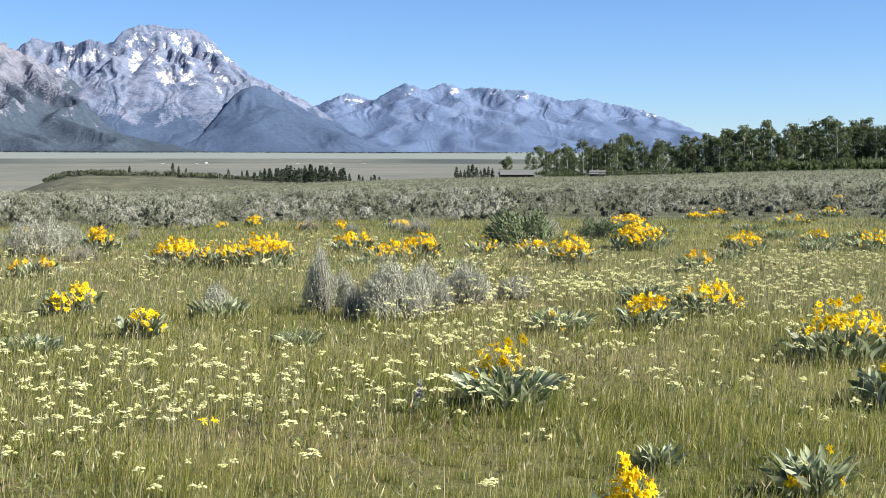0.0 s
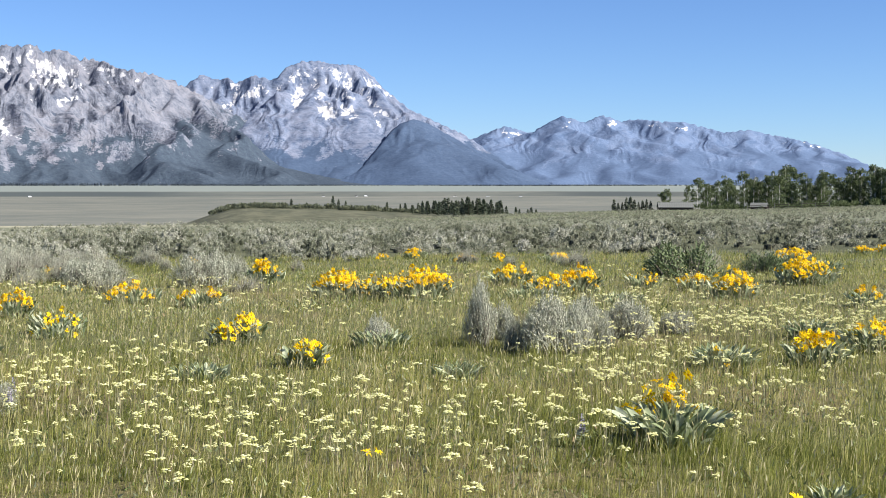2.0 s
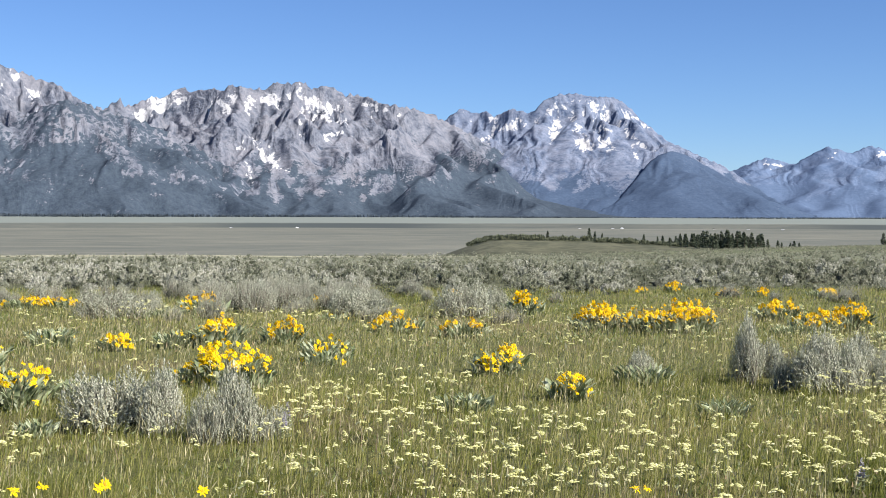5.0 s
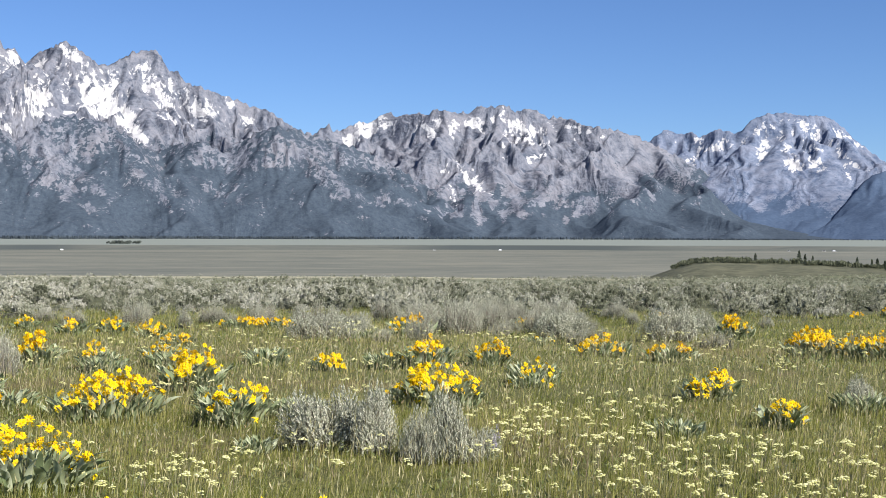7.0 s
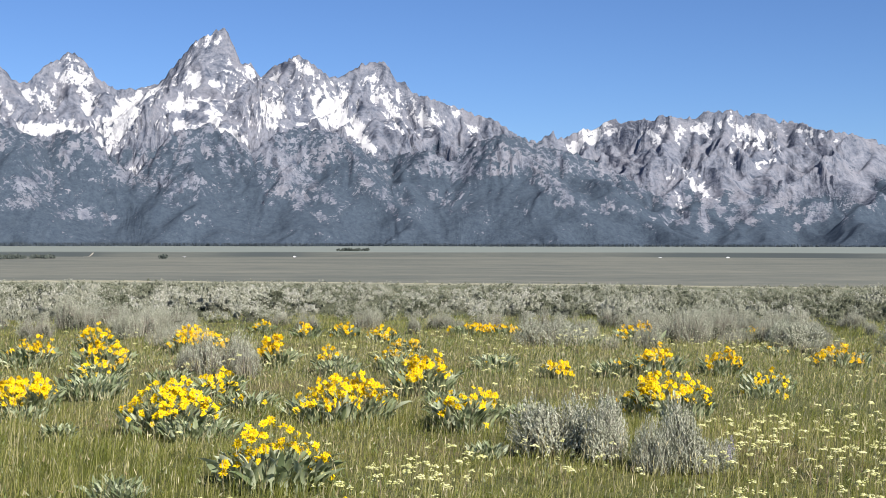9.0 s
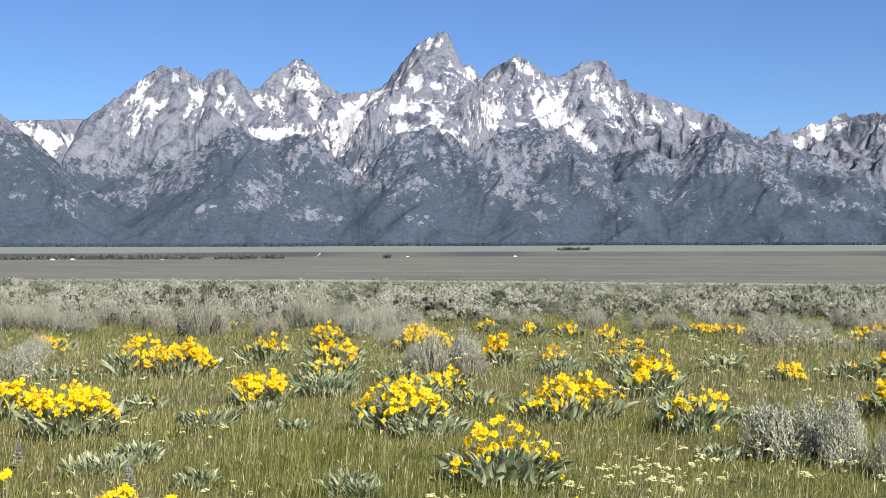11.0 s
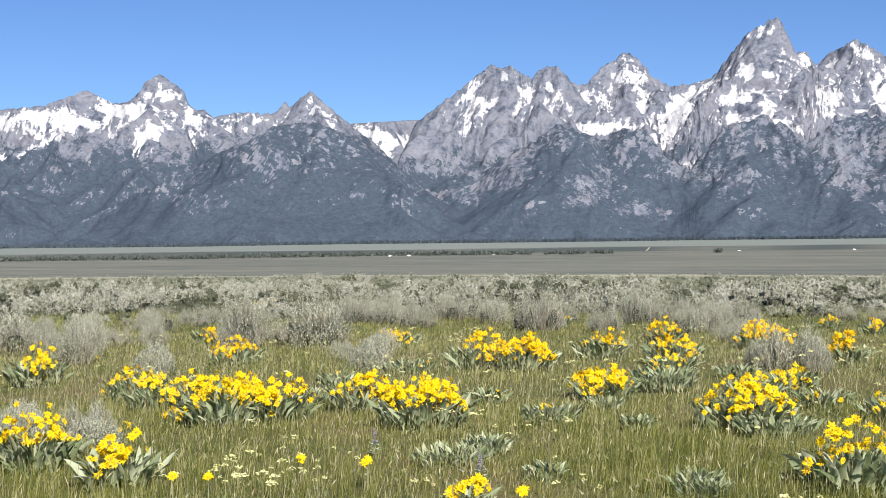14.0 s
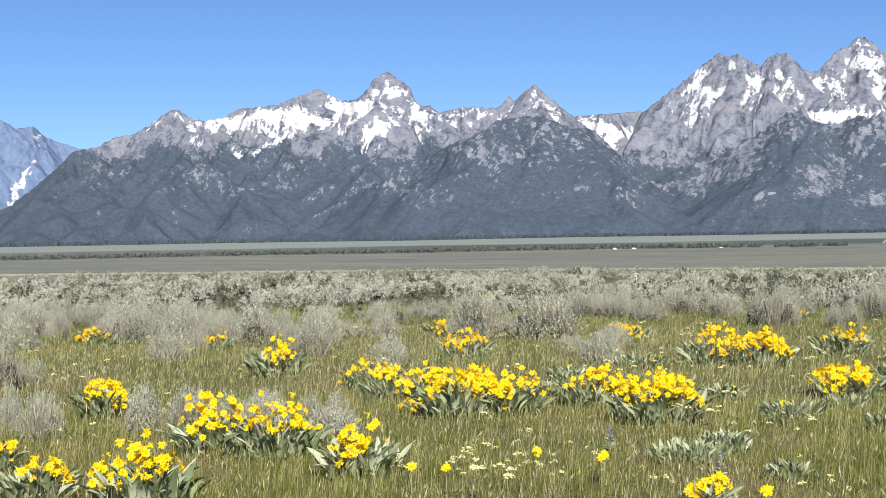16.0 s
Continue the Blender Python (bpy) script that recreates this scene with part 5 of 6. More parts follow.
def sage_mass(name, label, sel, puffs, leaves, long, seed, rings=2):
    """Bushes too many to count: a twiggy heart, dark with the bush's inner shade in its colour, inside loose puffs of
    small leaves.
    """
    r = np.random.default_rng(seed)
    x, y, h = fx[sel], fy[sel], fh[sel]
    n, m = len(x), puffs * leaves
    g = ground_height(x, y)
    wide = h * r.uniform(0.85, 1.5, n)
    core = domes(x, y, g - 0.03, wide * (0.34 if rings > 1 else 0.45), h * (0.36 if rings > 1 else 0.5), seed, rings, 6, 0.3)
    turn, lift = r.uniform(0, 2 * np.pi, (n, puffs)), r.uniform(0.2, 1, (n, puffs))
    rho = np.sqrt(1 - lift ** 2) * r.uniform(0.5, 1.05, (n, puffs))
    mid = np.stack([x[:, None] + np.cos(turn) * rho * wide[:, None] * 0.7, y[:, None] + np.sin(turn) * rho * wide[:, None] * 0.7, g[:, None] + h[:, None] * (0.08 + 0.72 * lift)], -1)
    hh = np.repeat(h, m)
    out = np.repeat(np.stack([np.cos(turn) * rho, np.sin(turn) * rho, 0 * rho], -1).reshape(-1, 3), leaves, 0)
    ball = unit(r.normal(size=(n * m, 3))) * (r.uniform(0.45, 1, n * m) ** 0.5 * hh * 0.21)[:, None] * np.array([1, 1, 0.9])
    base = np.repeat(mid.reshape(-1, 3), leaves, 0) + ball
    outward = unit(0.9 * out + 0.8 * unit(ball) + np.array([0, 0, 0.5]) + 0.22 * r.normal(size=base.shape))
    way = unit(0.3 * outward + np.array([0, 0, 0.45]) + 0.55 * r.normal(size=base.shape))
    size = long * r.uniform(0.6, 1.35, len(hh)) * np.clip(hh / 0.4, 0.6, 1.2)
    tips = spikes(base, way, size, size * r.uniform(0.4, 0.65, len(size)), outward, r=r)
    pm, ph = mid.reshape(-1, 3), np.repeat(h, puffs)
    tufts = domes(pm[:, 0], pm[:, 1], pm[:, 2] - 0.1 * ph, 0.11 * ph, 0.17 * ph, seed + 20, 2, 5, 0.45)
    v, f = join(core, tufts, tips)
    # tone falls to the right: front light turning to side light, put into colour
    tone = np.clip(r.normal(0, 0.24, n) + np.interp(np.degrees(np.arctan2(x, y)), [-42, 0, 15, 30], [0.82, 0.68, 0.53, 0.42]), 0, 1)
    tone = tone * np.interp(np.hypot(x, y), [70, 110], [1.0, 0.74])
    tone = np.where(r.uniform(0, 1, n) < 0.5 * smooth(fbm(x * 0.3, y * 0.22, 25, 2), -0.25, 0.4), 0.08, tone)
    me = mesh_of(name, v, f, [SAGE_HEART_SHADE, SAGE_TUFT, SAGE_FIELD], np.concatenate([np.zeros(len(core[1])), np.ones(len(tufts[1])), np.full(len(tips[1]), 2)]), smooth=True)
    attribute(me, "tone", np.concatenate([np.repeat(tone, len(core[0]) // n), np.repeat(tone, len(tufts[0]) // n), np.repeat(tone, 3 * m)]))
    return tagged(new(name, me), label, "sagebrush", kind="stuff")


sage_mass("sagebrush_field", "grey-green sagebrush covering the bench", fd < 42, 11, 36, 0.032, 3)
sage_mass("sagebrush_field", "grey-green sagebrush across the middle of the bench", (fd >= 42) & (fd < 75), 8, 22, 0.046, 5)
sage_mass("distant_sagebrush", "grey-green sagebrush far out on the bench", (fd >= 75) & (fd < 125), 4, 9, 0.062, 4)
sage_mass("distant_sagebrush", "olive grey sagebrush along the rim of the bench", fd >= 125, 3, 4, 0.1, 6, 1)


# ---- grass and small flowers ----
def grass(name, label, n, near, far, tall, wide, joints, seed, material=None, turns=(-58, 54)):
    r = np.random.default_rng(seed)
    a, d = np.radians(r.uniform(*turns, n)), near + (far - near) * r.uniform(0, 1, n) ** (0.9 if near < 10 else 0.75)
    x, y = d * np.sin(a), d * np.cos(a)
    # blades gather in tufts
    cell = 0.22
    jx, jy = perlin(x / cell, y / cell, 61), perlin(x / cell, y / cell, 62)
    x, y = x + jx * cell * 0.5, y + jy * cell * 0.5
    h = tall * r.uniform(0.45, 1.15, n) * (0.75 + 0.45 * fbm(x * 0.5, y * 0.5, 63, 2) + 0.45 * fbm(x * 2.5, y * 2.5, 64, 2))
    bare = bare_share(x, y)
    h = np.maximum(h * (1 - 0.5 * bare * (r.uniform(0, 1, n) < 0.8)), 0.04)
    w = wide * r.uniform(0.6, 1.3, n) * (1 + d / 25)
    turn, lean = r.uniform(0, 2 * np.pi, n), 0.05 + 0.75 * r.uniform(0, 1, n) ** 1.8
    lx, ly = np.cos(turn) * lean + 0.1, np.sin(turn) * lean
    sx, sy = -np.sin(turn + 1.0) * w / 2, np.cos(turn + 1.0) * w / 2
    z = ground_height(x, y) - 0.01
    p0, s = np.stack([x, y, z], -1), np.stack([sx, sy, 0 * sx], -1)
    tip = p0 + np.stack([lx * h, ly * h, h * (1 - 0.25 * lean)], -1)
    if joints:
        mid = p0 + np.stack([lx * h * 0.3, ly * h * 0.3, h * 0.58], -1)
        verts = np.stack([p0 - s, p0 + s, mid - s * 0.8, mid + s * 0.8, tip], 1).reshape(-1, 3)
        i = 5 * np.arange(n)[:, None]
        faces = np.concatenate([i + [0, 1, 3], i + [0, 3, 2], i + [2, 3, 4]])
    else:
        verts = np.stack([p0 - s, p0 + s, tip], 1).reshape(-1, 3)
        faces = np.arange(3 * n).reshape(n, 3)
    return tagged(new(name, mesh_of(name, verts, faces, material or GRASS)), label, "grass", kind="stuff")


grass("meadow_grass", "olive green meadow grass mixed with dry stalks", 90000, 5.0, 13.5, 0.23, 0.0026, True, 11)
grass("meadow_grass", "fine short grass at the foot of the taller blades", 210000, 5.0, 14, 0.14, 0.0027, False, 14, SHADED_GRASS)
grass("meadow_grass", "fine dense turf under the meadow grass", 120000, 5.0, 8.5, 0.13, 0.0023, False, 15, SHADED_GRASS)
grass("meadow_grass", "olive green meadow grass among the flower clumps", 210000, 13.5, 36, 0.19, 0.004, False, 12)
grass("meadow_grass", "short olive green grass of the open meadow", 16000, 0.5, 5.2, 0.15, 0.005, False, 16, turns=(-58, 54))
grass("meadow_grass", "olive green grass where the meadow goes on", 24000, 0.5, 9.0, 0.16, 0.006, False, 17, turns=(54, 302))
grass("bench_grass", "short dry grass between the sagebrush", 100000, 23, 95, 0.16, 0.0075, False, 13, DRY_GRASS)


# thick patches of cream flowers: place and reach
FLOWERY = [(-5.6, 7.0, 0.3), (-5.2, 7.0, 0.35), (-5.0, 7.2, 0.3), (-4.7, 7.1, 0.3), (-4.8, 6.7, 0.25), (-1.1, 8.6, 0.35), (-0.7, 8.4, 0.4), (-1.7, 7.5, 0.3), (-1.4, 8.2, 0.3), (1.7, 10.9, 0.6), (1.7, 9.5, 0.5), (1.7, 8.1, 0.45), (1.8, 7.7, 0.4), (2.4, 10.6, 0.6), (1.7, 8.8, 0.4), (1.0, 7.2, 0.35), (1.9, 7.8, 0.5), (2.0, 10.5, 0.7), (2.4, 8.9, 0.6), (-0.8, 8.2, 0.3), (2.5, 7.0, 0.4), (2.9, 7.0, 0.45), (3.3, 8.4, 0.6), (1.9, 9.1, 0.5), (2.5, 7.1, 0.4), (3.2, 7.0, 0.5), (4.3, 7.2, 0.5), (1.8, 6.5, 0.3), (3.9, 7.3, 0.4), (5.5, 4.7, 0.3),
           (4.6, 7.6, 0.5), (4.3, 6.8, 0.5), (5.9, 9.1, 0.6), (6.7, 10.1, 0.7), (6.4, 9.3, 0.7), (7.1, 11.6, 0.8), (5.2, 6.5, 0.5), (5.5, 6.5, 0.5), (11.1, 10.9, 0.9), (10.2, 9.6, 0.8), (11.6, 10.5, 0.9), (10.0, 8.8, 0.8), (9.9, 11.6, 0.9), (9.2, 10.5, 0.8), (8.9, 12.1, 0.9), (8.3, 11.0, 0.8), (8.9, 13.8, 0.9), (11.9, 12.2, 1.0), (13.8, 12.1, 1.0), (6.3, 7.7, 0.6), (8.2, 8.7, 0.7), (8.4, 7.7, 0.7)]


def umbels():
    """Cream flat-topped flower heads, each of several florets on a thin stalk."""
    r = np.random.default_rng(91)
    n = 40000
    a, d = np.radians(r.uniform(-57, 53, n)), np.sqrt(r.uniform(5.5 ** 2, 24 ** 2, n))
    x, y = d * np.sin(a), d * np.cos(a)
    thick = 1.25 * smooth(fbm(x * 0.5, y * 0.5, 92, 2) + 0.6 * perlin(x * 1.7, y * 1.7, 93), 0.28, 0.75)
    thick = thick * np.interp(np.degrees(a), [-57, -40, -25, -10, 10, 25], [0.1, 0.15, 0.35, 0.6, 0.62, 0.85])
    for cx, cy, size in FLOWERY:
        thick = thick + 1.9 * np.exp(-((x - cx) ** 2 + (y - cy) ** 2) / size ** 2)
    ok = r.uniform(0, 1, n) < np.clip(thick, 0.12 * np.interp(np.degrees(a), [-40, -10, 10], [0.4, 0.8, 1.0]), 2.4) * 0.11
    many = r.integers(1, 5, int(ok.sum()))
    x, y = np.repeat(x[ok], many), np.repeat(y[ok], many)
    n = len(x)
    x, y = x + r.normal(0, 0.1, n), y + r.normal(0, 0.1, n)
    h = np.repeat(r.uniform(0.18, 0.32, len(many)), many) * r.uniform(0.75, 1.12, n)
    foot = np.stack([x, y, ground_height(x, y)], -1)
    way = unit(np.stack([r.normal(0, 0.12, n), r.normal(0, 0.12, n), np.ones(n)], -1))
    stalks = spikes(foot, way, h, np.full(n, 0.006), r=r)
    head = foot + way * h[:, None]
    m = 12
    wide = 0.013 + 0.023 * r.uniform(0, 1, n) ** 1.5
    turn, rho = r.uniform(0, 2 * np.pi, (n, m)), np.sqrt(r.uniform(0, 1, (n, m)))
    c = head[:, None, :] + np.stack([np.cos(turn) * rho * wide[:, None], np.sin(turn) * rho * wide[:, None], r.uniform(-0.006, 0.006, (n, m)) - 0.013 * rho ** 2], -1)
    c = c.reshape(-1, 3)
    size = np.repeat(wide, m) * r.uniform(0.3, 0.46, n * m)
    k = 4
    rim = np.stack([c + np.stack([np.cos(t) * size, np.sin(t) * size, -0.32 * size], -1) for t in 2 * np.pi * np.arange(k) / k], 1)
    verts = np.concatenate([(c + np.array([0, 0, 1.0]) * size[:, None] * 0.25)[:, None, :], rim], 1).reshape(-1, 3)
    i = (k + 1) * np.arange(len(c))[:, None]
    faces = np.concatenate([i + [0, 1 + j, 1 + (j + 1) % k] for j in range(k)])
    v, f = join((verts, faces), stalks)
    me = mesh_of("cream_flowers", v, f, [CREAM, STEM], np.concatenate([np.zeros(len(faces)), np.ones(len(stalks[1]))]))
    return tagged(new("cream_flowers", me), "cream flat-topped wildflowers scattered through the grass", "wildflowers", kind="stuff")


umbels()


def seed_stalks():
    """Thin dry grass stalks with a short tan spike at the top."""
    r = np.random.default_rng(95)
    n = 24000
    a, d = np.radians(r.uniform(-57, 53, n)), np.sqrt(r.uniform(5.5 ** 2, 22 ** 2, n))
    x, y = d * np.sin(a), d * np.cos(a)
    h = r.uniform(0.18, 0.34, n) * (1 + 0.3 * fbm(x * 0.6, y * 0.6, 96, 2))
    foot = np.stack([x, y, ground_height(x, y)], -1)
    way = unit(np.stack([r.normal(0.08, 0.16, n), r.normal(0, 0.16, n), np.ones(n)], -1))
    stalks = spikes(foot, way, h, np.full(n, 0.0032), r=r)
    ears = lozenges(foot + way * (h * 0.8)[:, None], unit(way + 0.25 * r.normal(size=way.shape)), r.uniform(0.035, 0.08, n), np.full(n, 0.007), r)
    me = mesh_of("seed_stalks", *join(stalks, ears), SEED)
    return tagged(new("seed_stalks", me), "dry tan grass stalks with seed heads", "grass", kind="stuff")


seed_stalks()


def low_herbs(n, near, far, big, seed, label):
    """Small leaves of low herbs between the grass."""
    r = np.random.default_rng(seed)
    a, d = np.radians(r.uniform(-57, 53, n)), near + (far - near) * r.uniform(0, 1, n) ** 0.85
    x, y = d * np.sin(a), d * np.cos(a)
    thick = fbm(x * 0.9, y * 0.9, 98, 3)
    ok = r.uniform(-0.7, 0.7, n) < thick
    x, y = x[ok], y[ok]
    n = len(x)
    foot = np.stack([x, y, ground_height(x, y) + r.uniform(0.01, 0.12, n)], -1)
    way = unit(np.stack([r.normal(0, 0.5, n), r.normal(0, 0.5, n), r.uniform(0.4, 1, n)], -1))
    me = mesh_of("low_herbs", *spikes(foot, way, big * r.uniform(0.03, 0.07, n), big * r.uniform(0.01, 0.022, n), r=r), HERB)
    return tagged(new("low_herbs", me), label, "herbs", kind="stuff")


low_herbs(70000, 5, 20, 0.75, 97, "small green and grey leaves of low herbs")
low_herbs(44000, 16, 36, 1.3, 98, "broad green herb leaves among the flower clumps")


# ---- balsamroot ----
def leaf_arrays(seed, long=0.3, wide=0.085):
    """An arrow-shaped leaf on a stalk along +x, folded at its midrib and arching."""
    r = np.random.default_rng(seed)
    t = np.array([0.0, 0.3, 0.36, 0.5, 0.7, 0.88, 1.0])
    half = np.array([0.006, 0.007, 0.4, 0.5, 0.43, 0.24, 0.0]) * np.where(np.arange(7) < 2, 1, wide)
    arch = r.uniform(0.05, 0.2)
    x, z = t * long, long * arch * np.sin(np.pi * t * 0.8) - long * 0.24 * t ** 3 * r.uniform(0.2, 1.4)
    wave = r.uniform(-0.012, 0.012, (2, 7))
    left = np.stack([x, half, z + half * 0.45 + wave[0] * (half > 0.01)], -1)
    right = np.stack([x, -half, z + half * 0.45 + wave[1] * (half > 0.01)], -1)
    mid = np.stack([x, 0 * x, z], -1)
    verts = np.concatenate([left, mid, right])
    quads = [(i, 7 + i, 8 + i, 1 + i) for i in range(6)] + [(7 + i, 14 + i, 15 + i, 8 + i) for i in range(6)]
    q = np.array(quads)
    return verts, np.concatenate([q[:, [0, 1, 2]], q[:, [0, 2, 3]]])


def head_arrays(seed, petals=13, radius=0.046):
    """A daisy head facing +z: separate pointed rays round a domed disc."""
    r = np.random.default_rng(seed)
    verts, faces, index = [], [], []
    for k in range(petals):
        t, g = 2 * math.pi * k / petals + r.uniform(-0.1, 0.1), radius * r.uniform(0.82, 1.1)
        droop = r.uniform(-0.014, 0.02)
        c, s, n0 = math.cos(t), math.sin(t), len(verts)
        for along, side, up in ((0.2, 0, 0.0), (0.6, 0.2, 0.006 + droop * 0.4), (1.0, 0.075, droop), (1.0, -0.075, droop), (0.6, -0.2, 0.006 + droop * 0.4)):
            verts.append((g * (along * c - side * s), g * (along * s + side * c), up))
        faces += [(n0, n0 + 1, n0 + 4), (n0 + 1, n0 + 2, n0 + 3), (n0 + 1, n0 + 3, n0 + 4)]
        index += [0, 0, 0]
    n0 = len(verts)
    verts.append((0, 0, 0.012))
    for k in range(7):
        t = 2 * math.pi * k / 7
        verts.append((0.28 * radius * math.cos(t), 0.28 * radius * math.sin(t), 0.003))
    faces += [(n0, n0 + 1 + k, n0 + 1 + (k + 1) % 7) for k in range(7)]
    index += [1] * 7
    return np.array(verts), np.array(faces), np.array(index)


LEAVES = [leaf_arrays(300 + k, 0.3, 0.057) for k in range(6)]
HEADS = [head_arrays(320 + k, 12 + k % 3) for k in range(4)]
LEAF_MESHES = [mesh_of("leaf", v, f, LEAF, smooth=True) for v, f in LEAVES]
HEAD_MESHES = [mesh_of("flower_head", v, f, [PETAL, DISC], i) for v, f, i in HEADS]
clumps = []


def balsamroot(x, y, wide, high, bloom):
    """A clump: a rosette of broad grey-green leaves under a dome of yellow daisies. bloom: how full of flowers, 0 to 1."""
    r = random.Random(1000 + len(clumps))
    clumps.append((x, y))
    d = math.hypot(x, y)
    if bloom < 0.04:
        label = "grey-green balsamroot leaves without flowers in the grass"
    elif bloom < 0.35:
        label = "leafy balsamroot clump with a few yellow flowers"
    else:
        label = "balsamroot clump covered with bright yellow daisy flowers"
    c = root("balsamroot", x, y, float(ground_height(x, y)) - 0.01, label, "wildflower", "balsamroot clumps in the meadow")
    close = d < 10.6
    leaf_len = min(0.31, max(0.15, high * (0.66 if high > 0.35 else 0.76)))
    n_leaf = int((38 + 140 * wide) * (1.5 if bloom < 0.3 else 1.1) * 1.0)
    n_head = int(round(bloom * (12 + 120 * wide * (0.5 + high)))) if bloom > 0.015 else 0
    n_head = int(math.ceil(n_head * (1.05 if d < 11 else 1.25)))
    foliage, heads, stems, hi = [], [], [], []
    for k in range(n_leaf):
        t, rho = r.uniform(0, 360), math.sqrt(r.random()) * wide * 0.42
        ox, oy = rho * math.cos(radians(t)), rho * math.sin(radians(t))
        steep = r.uniform(68, 100) - 24 * rho / (wide * 0.46)
        s = leaf_len / 0.3 * r.uniform(0.5, 1.05)
        m = pose(ox, oy, 0, 0, 0, t + r.uniform(-50, 50)) @ pose(0, 0, 0, r.uniform(-60, 60), -steep, 0) @ Matrix.Diagonal((s, s, s, 1))
        i = r.randrange(len(LEAVES))
        if close:
            part("leaf", LEAF_MESHES[i], c, m)
        else:
            foliage.append((LEAVES[i][0] @ np.array(m.to_3x3()).T + np.array(m.translation), LEAVES[i][1]))
    # flowers stand in bunches, with leaves showing between them
    bunches, loose = [], 0.2 if n_head > 16 and wide > 0.4 else 0.4
    for k in range(max(2, int(3 + 7 * wide))):
        bt, br = r.uniform(0, 2 * math.pi), math.sqrt(r.random()) * 0.9
        bunches.append((br * math.cos(bt), br * math.sin(bt), r.uniform(0.78, 1.04)))
    for k in range(n_head):
        bx0, by0, lift = bunches[r.randrange(len(bunches))]
        ux, uy = bx0 + r.gauss(0, loose), by0 + r.gauss(0, loose)
        rho, t = min(1.08, math.hypot(ux, uy)), math.atan2(uy, ux)
        px, py = rho * wide * 0.46 * math.cos(t), rho * wide * 0.46 * math.sin(t)
        pz = min(high, 0.52) * lift * (1.0 - 0.4 * rho ** 2) * r.uniform(0.62, 1.04)
        if r.random() < 0.3 or n_head <= 16:
            pz *= r.uniform(0.6, 0.95)
        aim = Vector((math.cos(t) * rho * 0.8 + sun_way.x * 0.7 + r.uniform(-0.9, 0.9), math.sin(t) * rho * 0.8 + sun_way.y * 0.7 + r.uniform(-0.9, 0.9), r.uniform(0.1, 1.0)))
        s = r.uniform(0.52, 0.88)
        m = Matrix.Translation((px, py, pz)) @ aim.to_track_quat("Z", "Y").to_matrix().to_4x4() @ Matrix.Diagonal((s, s, s, 1))
        i = r.randrange(len(HEADS))
        stems.append(((px * 0.45, py * 0.45, 0.0), (px, py, pz)))
        if d < 17.5:
            part("flower_head", HEAD_MESHES[i], c, m)
        else:
            heads.append((HEADS[i][0] @ np.array(m.to_3x3()).T + np.array(m.translation), HEADS[i][1]))
            hi.append(HEADS[i][2])
    if foliage:
        part("foliage", mesh_of("foliage", *join(*foliage), LEAF_FAR, smooth=True), c)
    if heads:
        part("bloom", mesh_of("bloom", *join(*heads), [PETAL, DISC], np.concatenate(hi)), c, None, "yellow daisy heads")["kind"] = "stuff"
    if stems:
        p, q = np.array([s[0] for s in stems]), np.array([s[1] for s in stems])
        part("stalk_tuft", mesh_of("stalk_tuft", *spikes(p, unit(q - p), np.linalg.norm(q - p, axis=1), np.full(len(p), 0.009), r=np.random.default_rng(len(clumps))), STEM), c, None, "slender green stems")["kind"] = "stuff"


balsamroot(5.12, 18.21, 0.72, 0.30, 0.80)
balsamroot(7.46, 22.47, 0.62, 0.46, 0.90)
balsamroot(4.13, 13.45, 0.60, 0.35, 0.80)
balsamroot(4.15, 11.38, 0.39, 0.31, 0.50)
balsamroot(7.53, 19.02, 1.04, 0.57, 0.90)
balsamroot(7.96, 18.44, 0.76, 0.51, 0.50)
balsamroot(8.30, 17.90, 1.08, 0.58, 0.90)
balsamroot(10.71, 19.45, 0.75, 0.43, 0.70)
balsamroot(10.22, 17.42, 0.77, 0.39, 0.80)
balsamroot(10.78, 17.43, 0.65, 0.50, 1.00)
balsamroot(14.14, 27.99, 0.60, 0.26, 0.90)
balsamroot(15.16, 28.22, 0.54, 0.24, 0.70)
balsamroot(14.22, 30.81, 0.64, 0.29, 0.90)
balsamroot(13.26, 30.87, 0.43, 0.20, 0.60)
balsamroot(16.64, 27.95, 0.69, 0.25, 0.50)
balsamroot(12.26, 17.90, 0.64, 0.33, 0.30)
balsamroot(12.86, 17.33, 0.64, 0.31, 0.80)
balsamroot(12.51, 15.96, 0.77, 0.53, 0.80)
balsamroot(18.44, 21.58, 0.96, 0.50, 0.70)
balsamroot(15.29, 17.52, 1.08, 0.55, 1.00)
balsamroot(24.56, 26.04, 0.63, 0.30, 0.80)
balsamroot(25.48, 26.11, 0.74, 0.31, 0.80)
balsamroot(16.26, 16.02, 0.81, 0.39, 0.70)
balsamroot(13.16, 13.92, 0.50, 0.31, 0.50)
balsamroot(18.57, 16.50, 0.80, 0.31, 0.50)
balsamroot(8.40, 9.49, 0.59, 0.39, 0.70)
balsamroot(9.47, 9.84, 0.69, 0.38, 0.70)
balsamroot(7.44, 9.63, 0.57, 0.33, 0.10)
balsamroot(4.90, 6.87, 0.58, 0.53, 0.36)
balsamroot(8.19, 6.97, 0.87, 0.64, 0.70)
balsamroot(3.54, 4.14, 0.31, 0.40, 1.00)
balsamroot(4.81, 4.27, 0.36, 0.36, 0.08)
balsamroot(4.62, 5.14, 0.21, 0.18, 0.00)
balsamroot(5.03, 10.12, 0.38, 0.24, 0.00)
balsamroot(17.99, 14.89, 0.79, 0.39, 0.30)
balsamroot(29.06, 25.44, 0.65, 0.33, 0.50)
balsamroot(23.74, 21.96, 0.95, 0.34, 0.30)
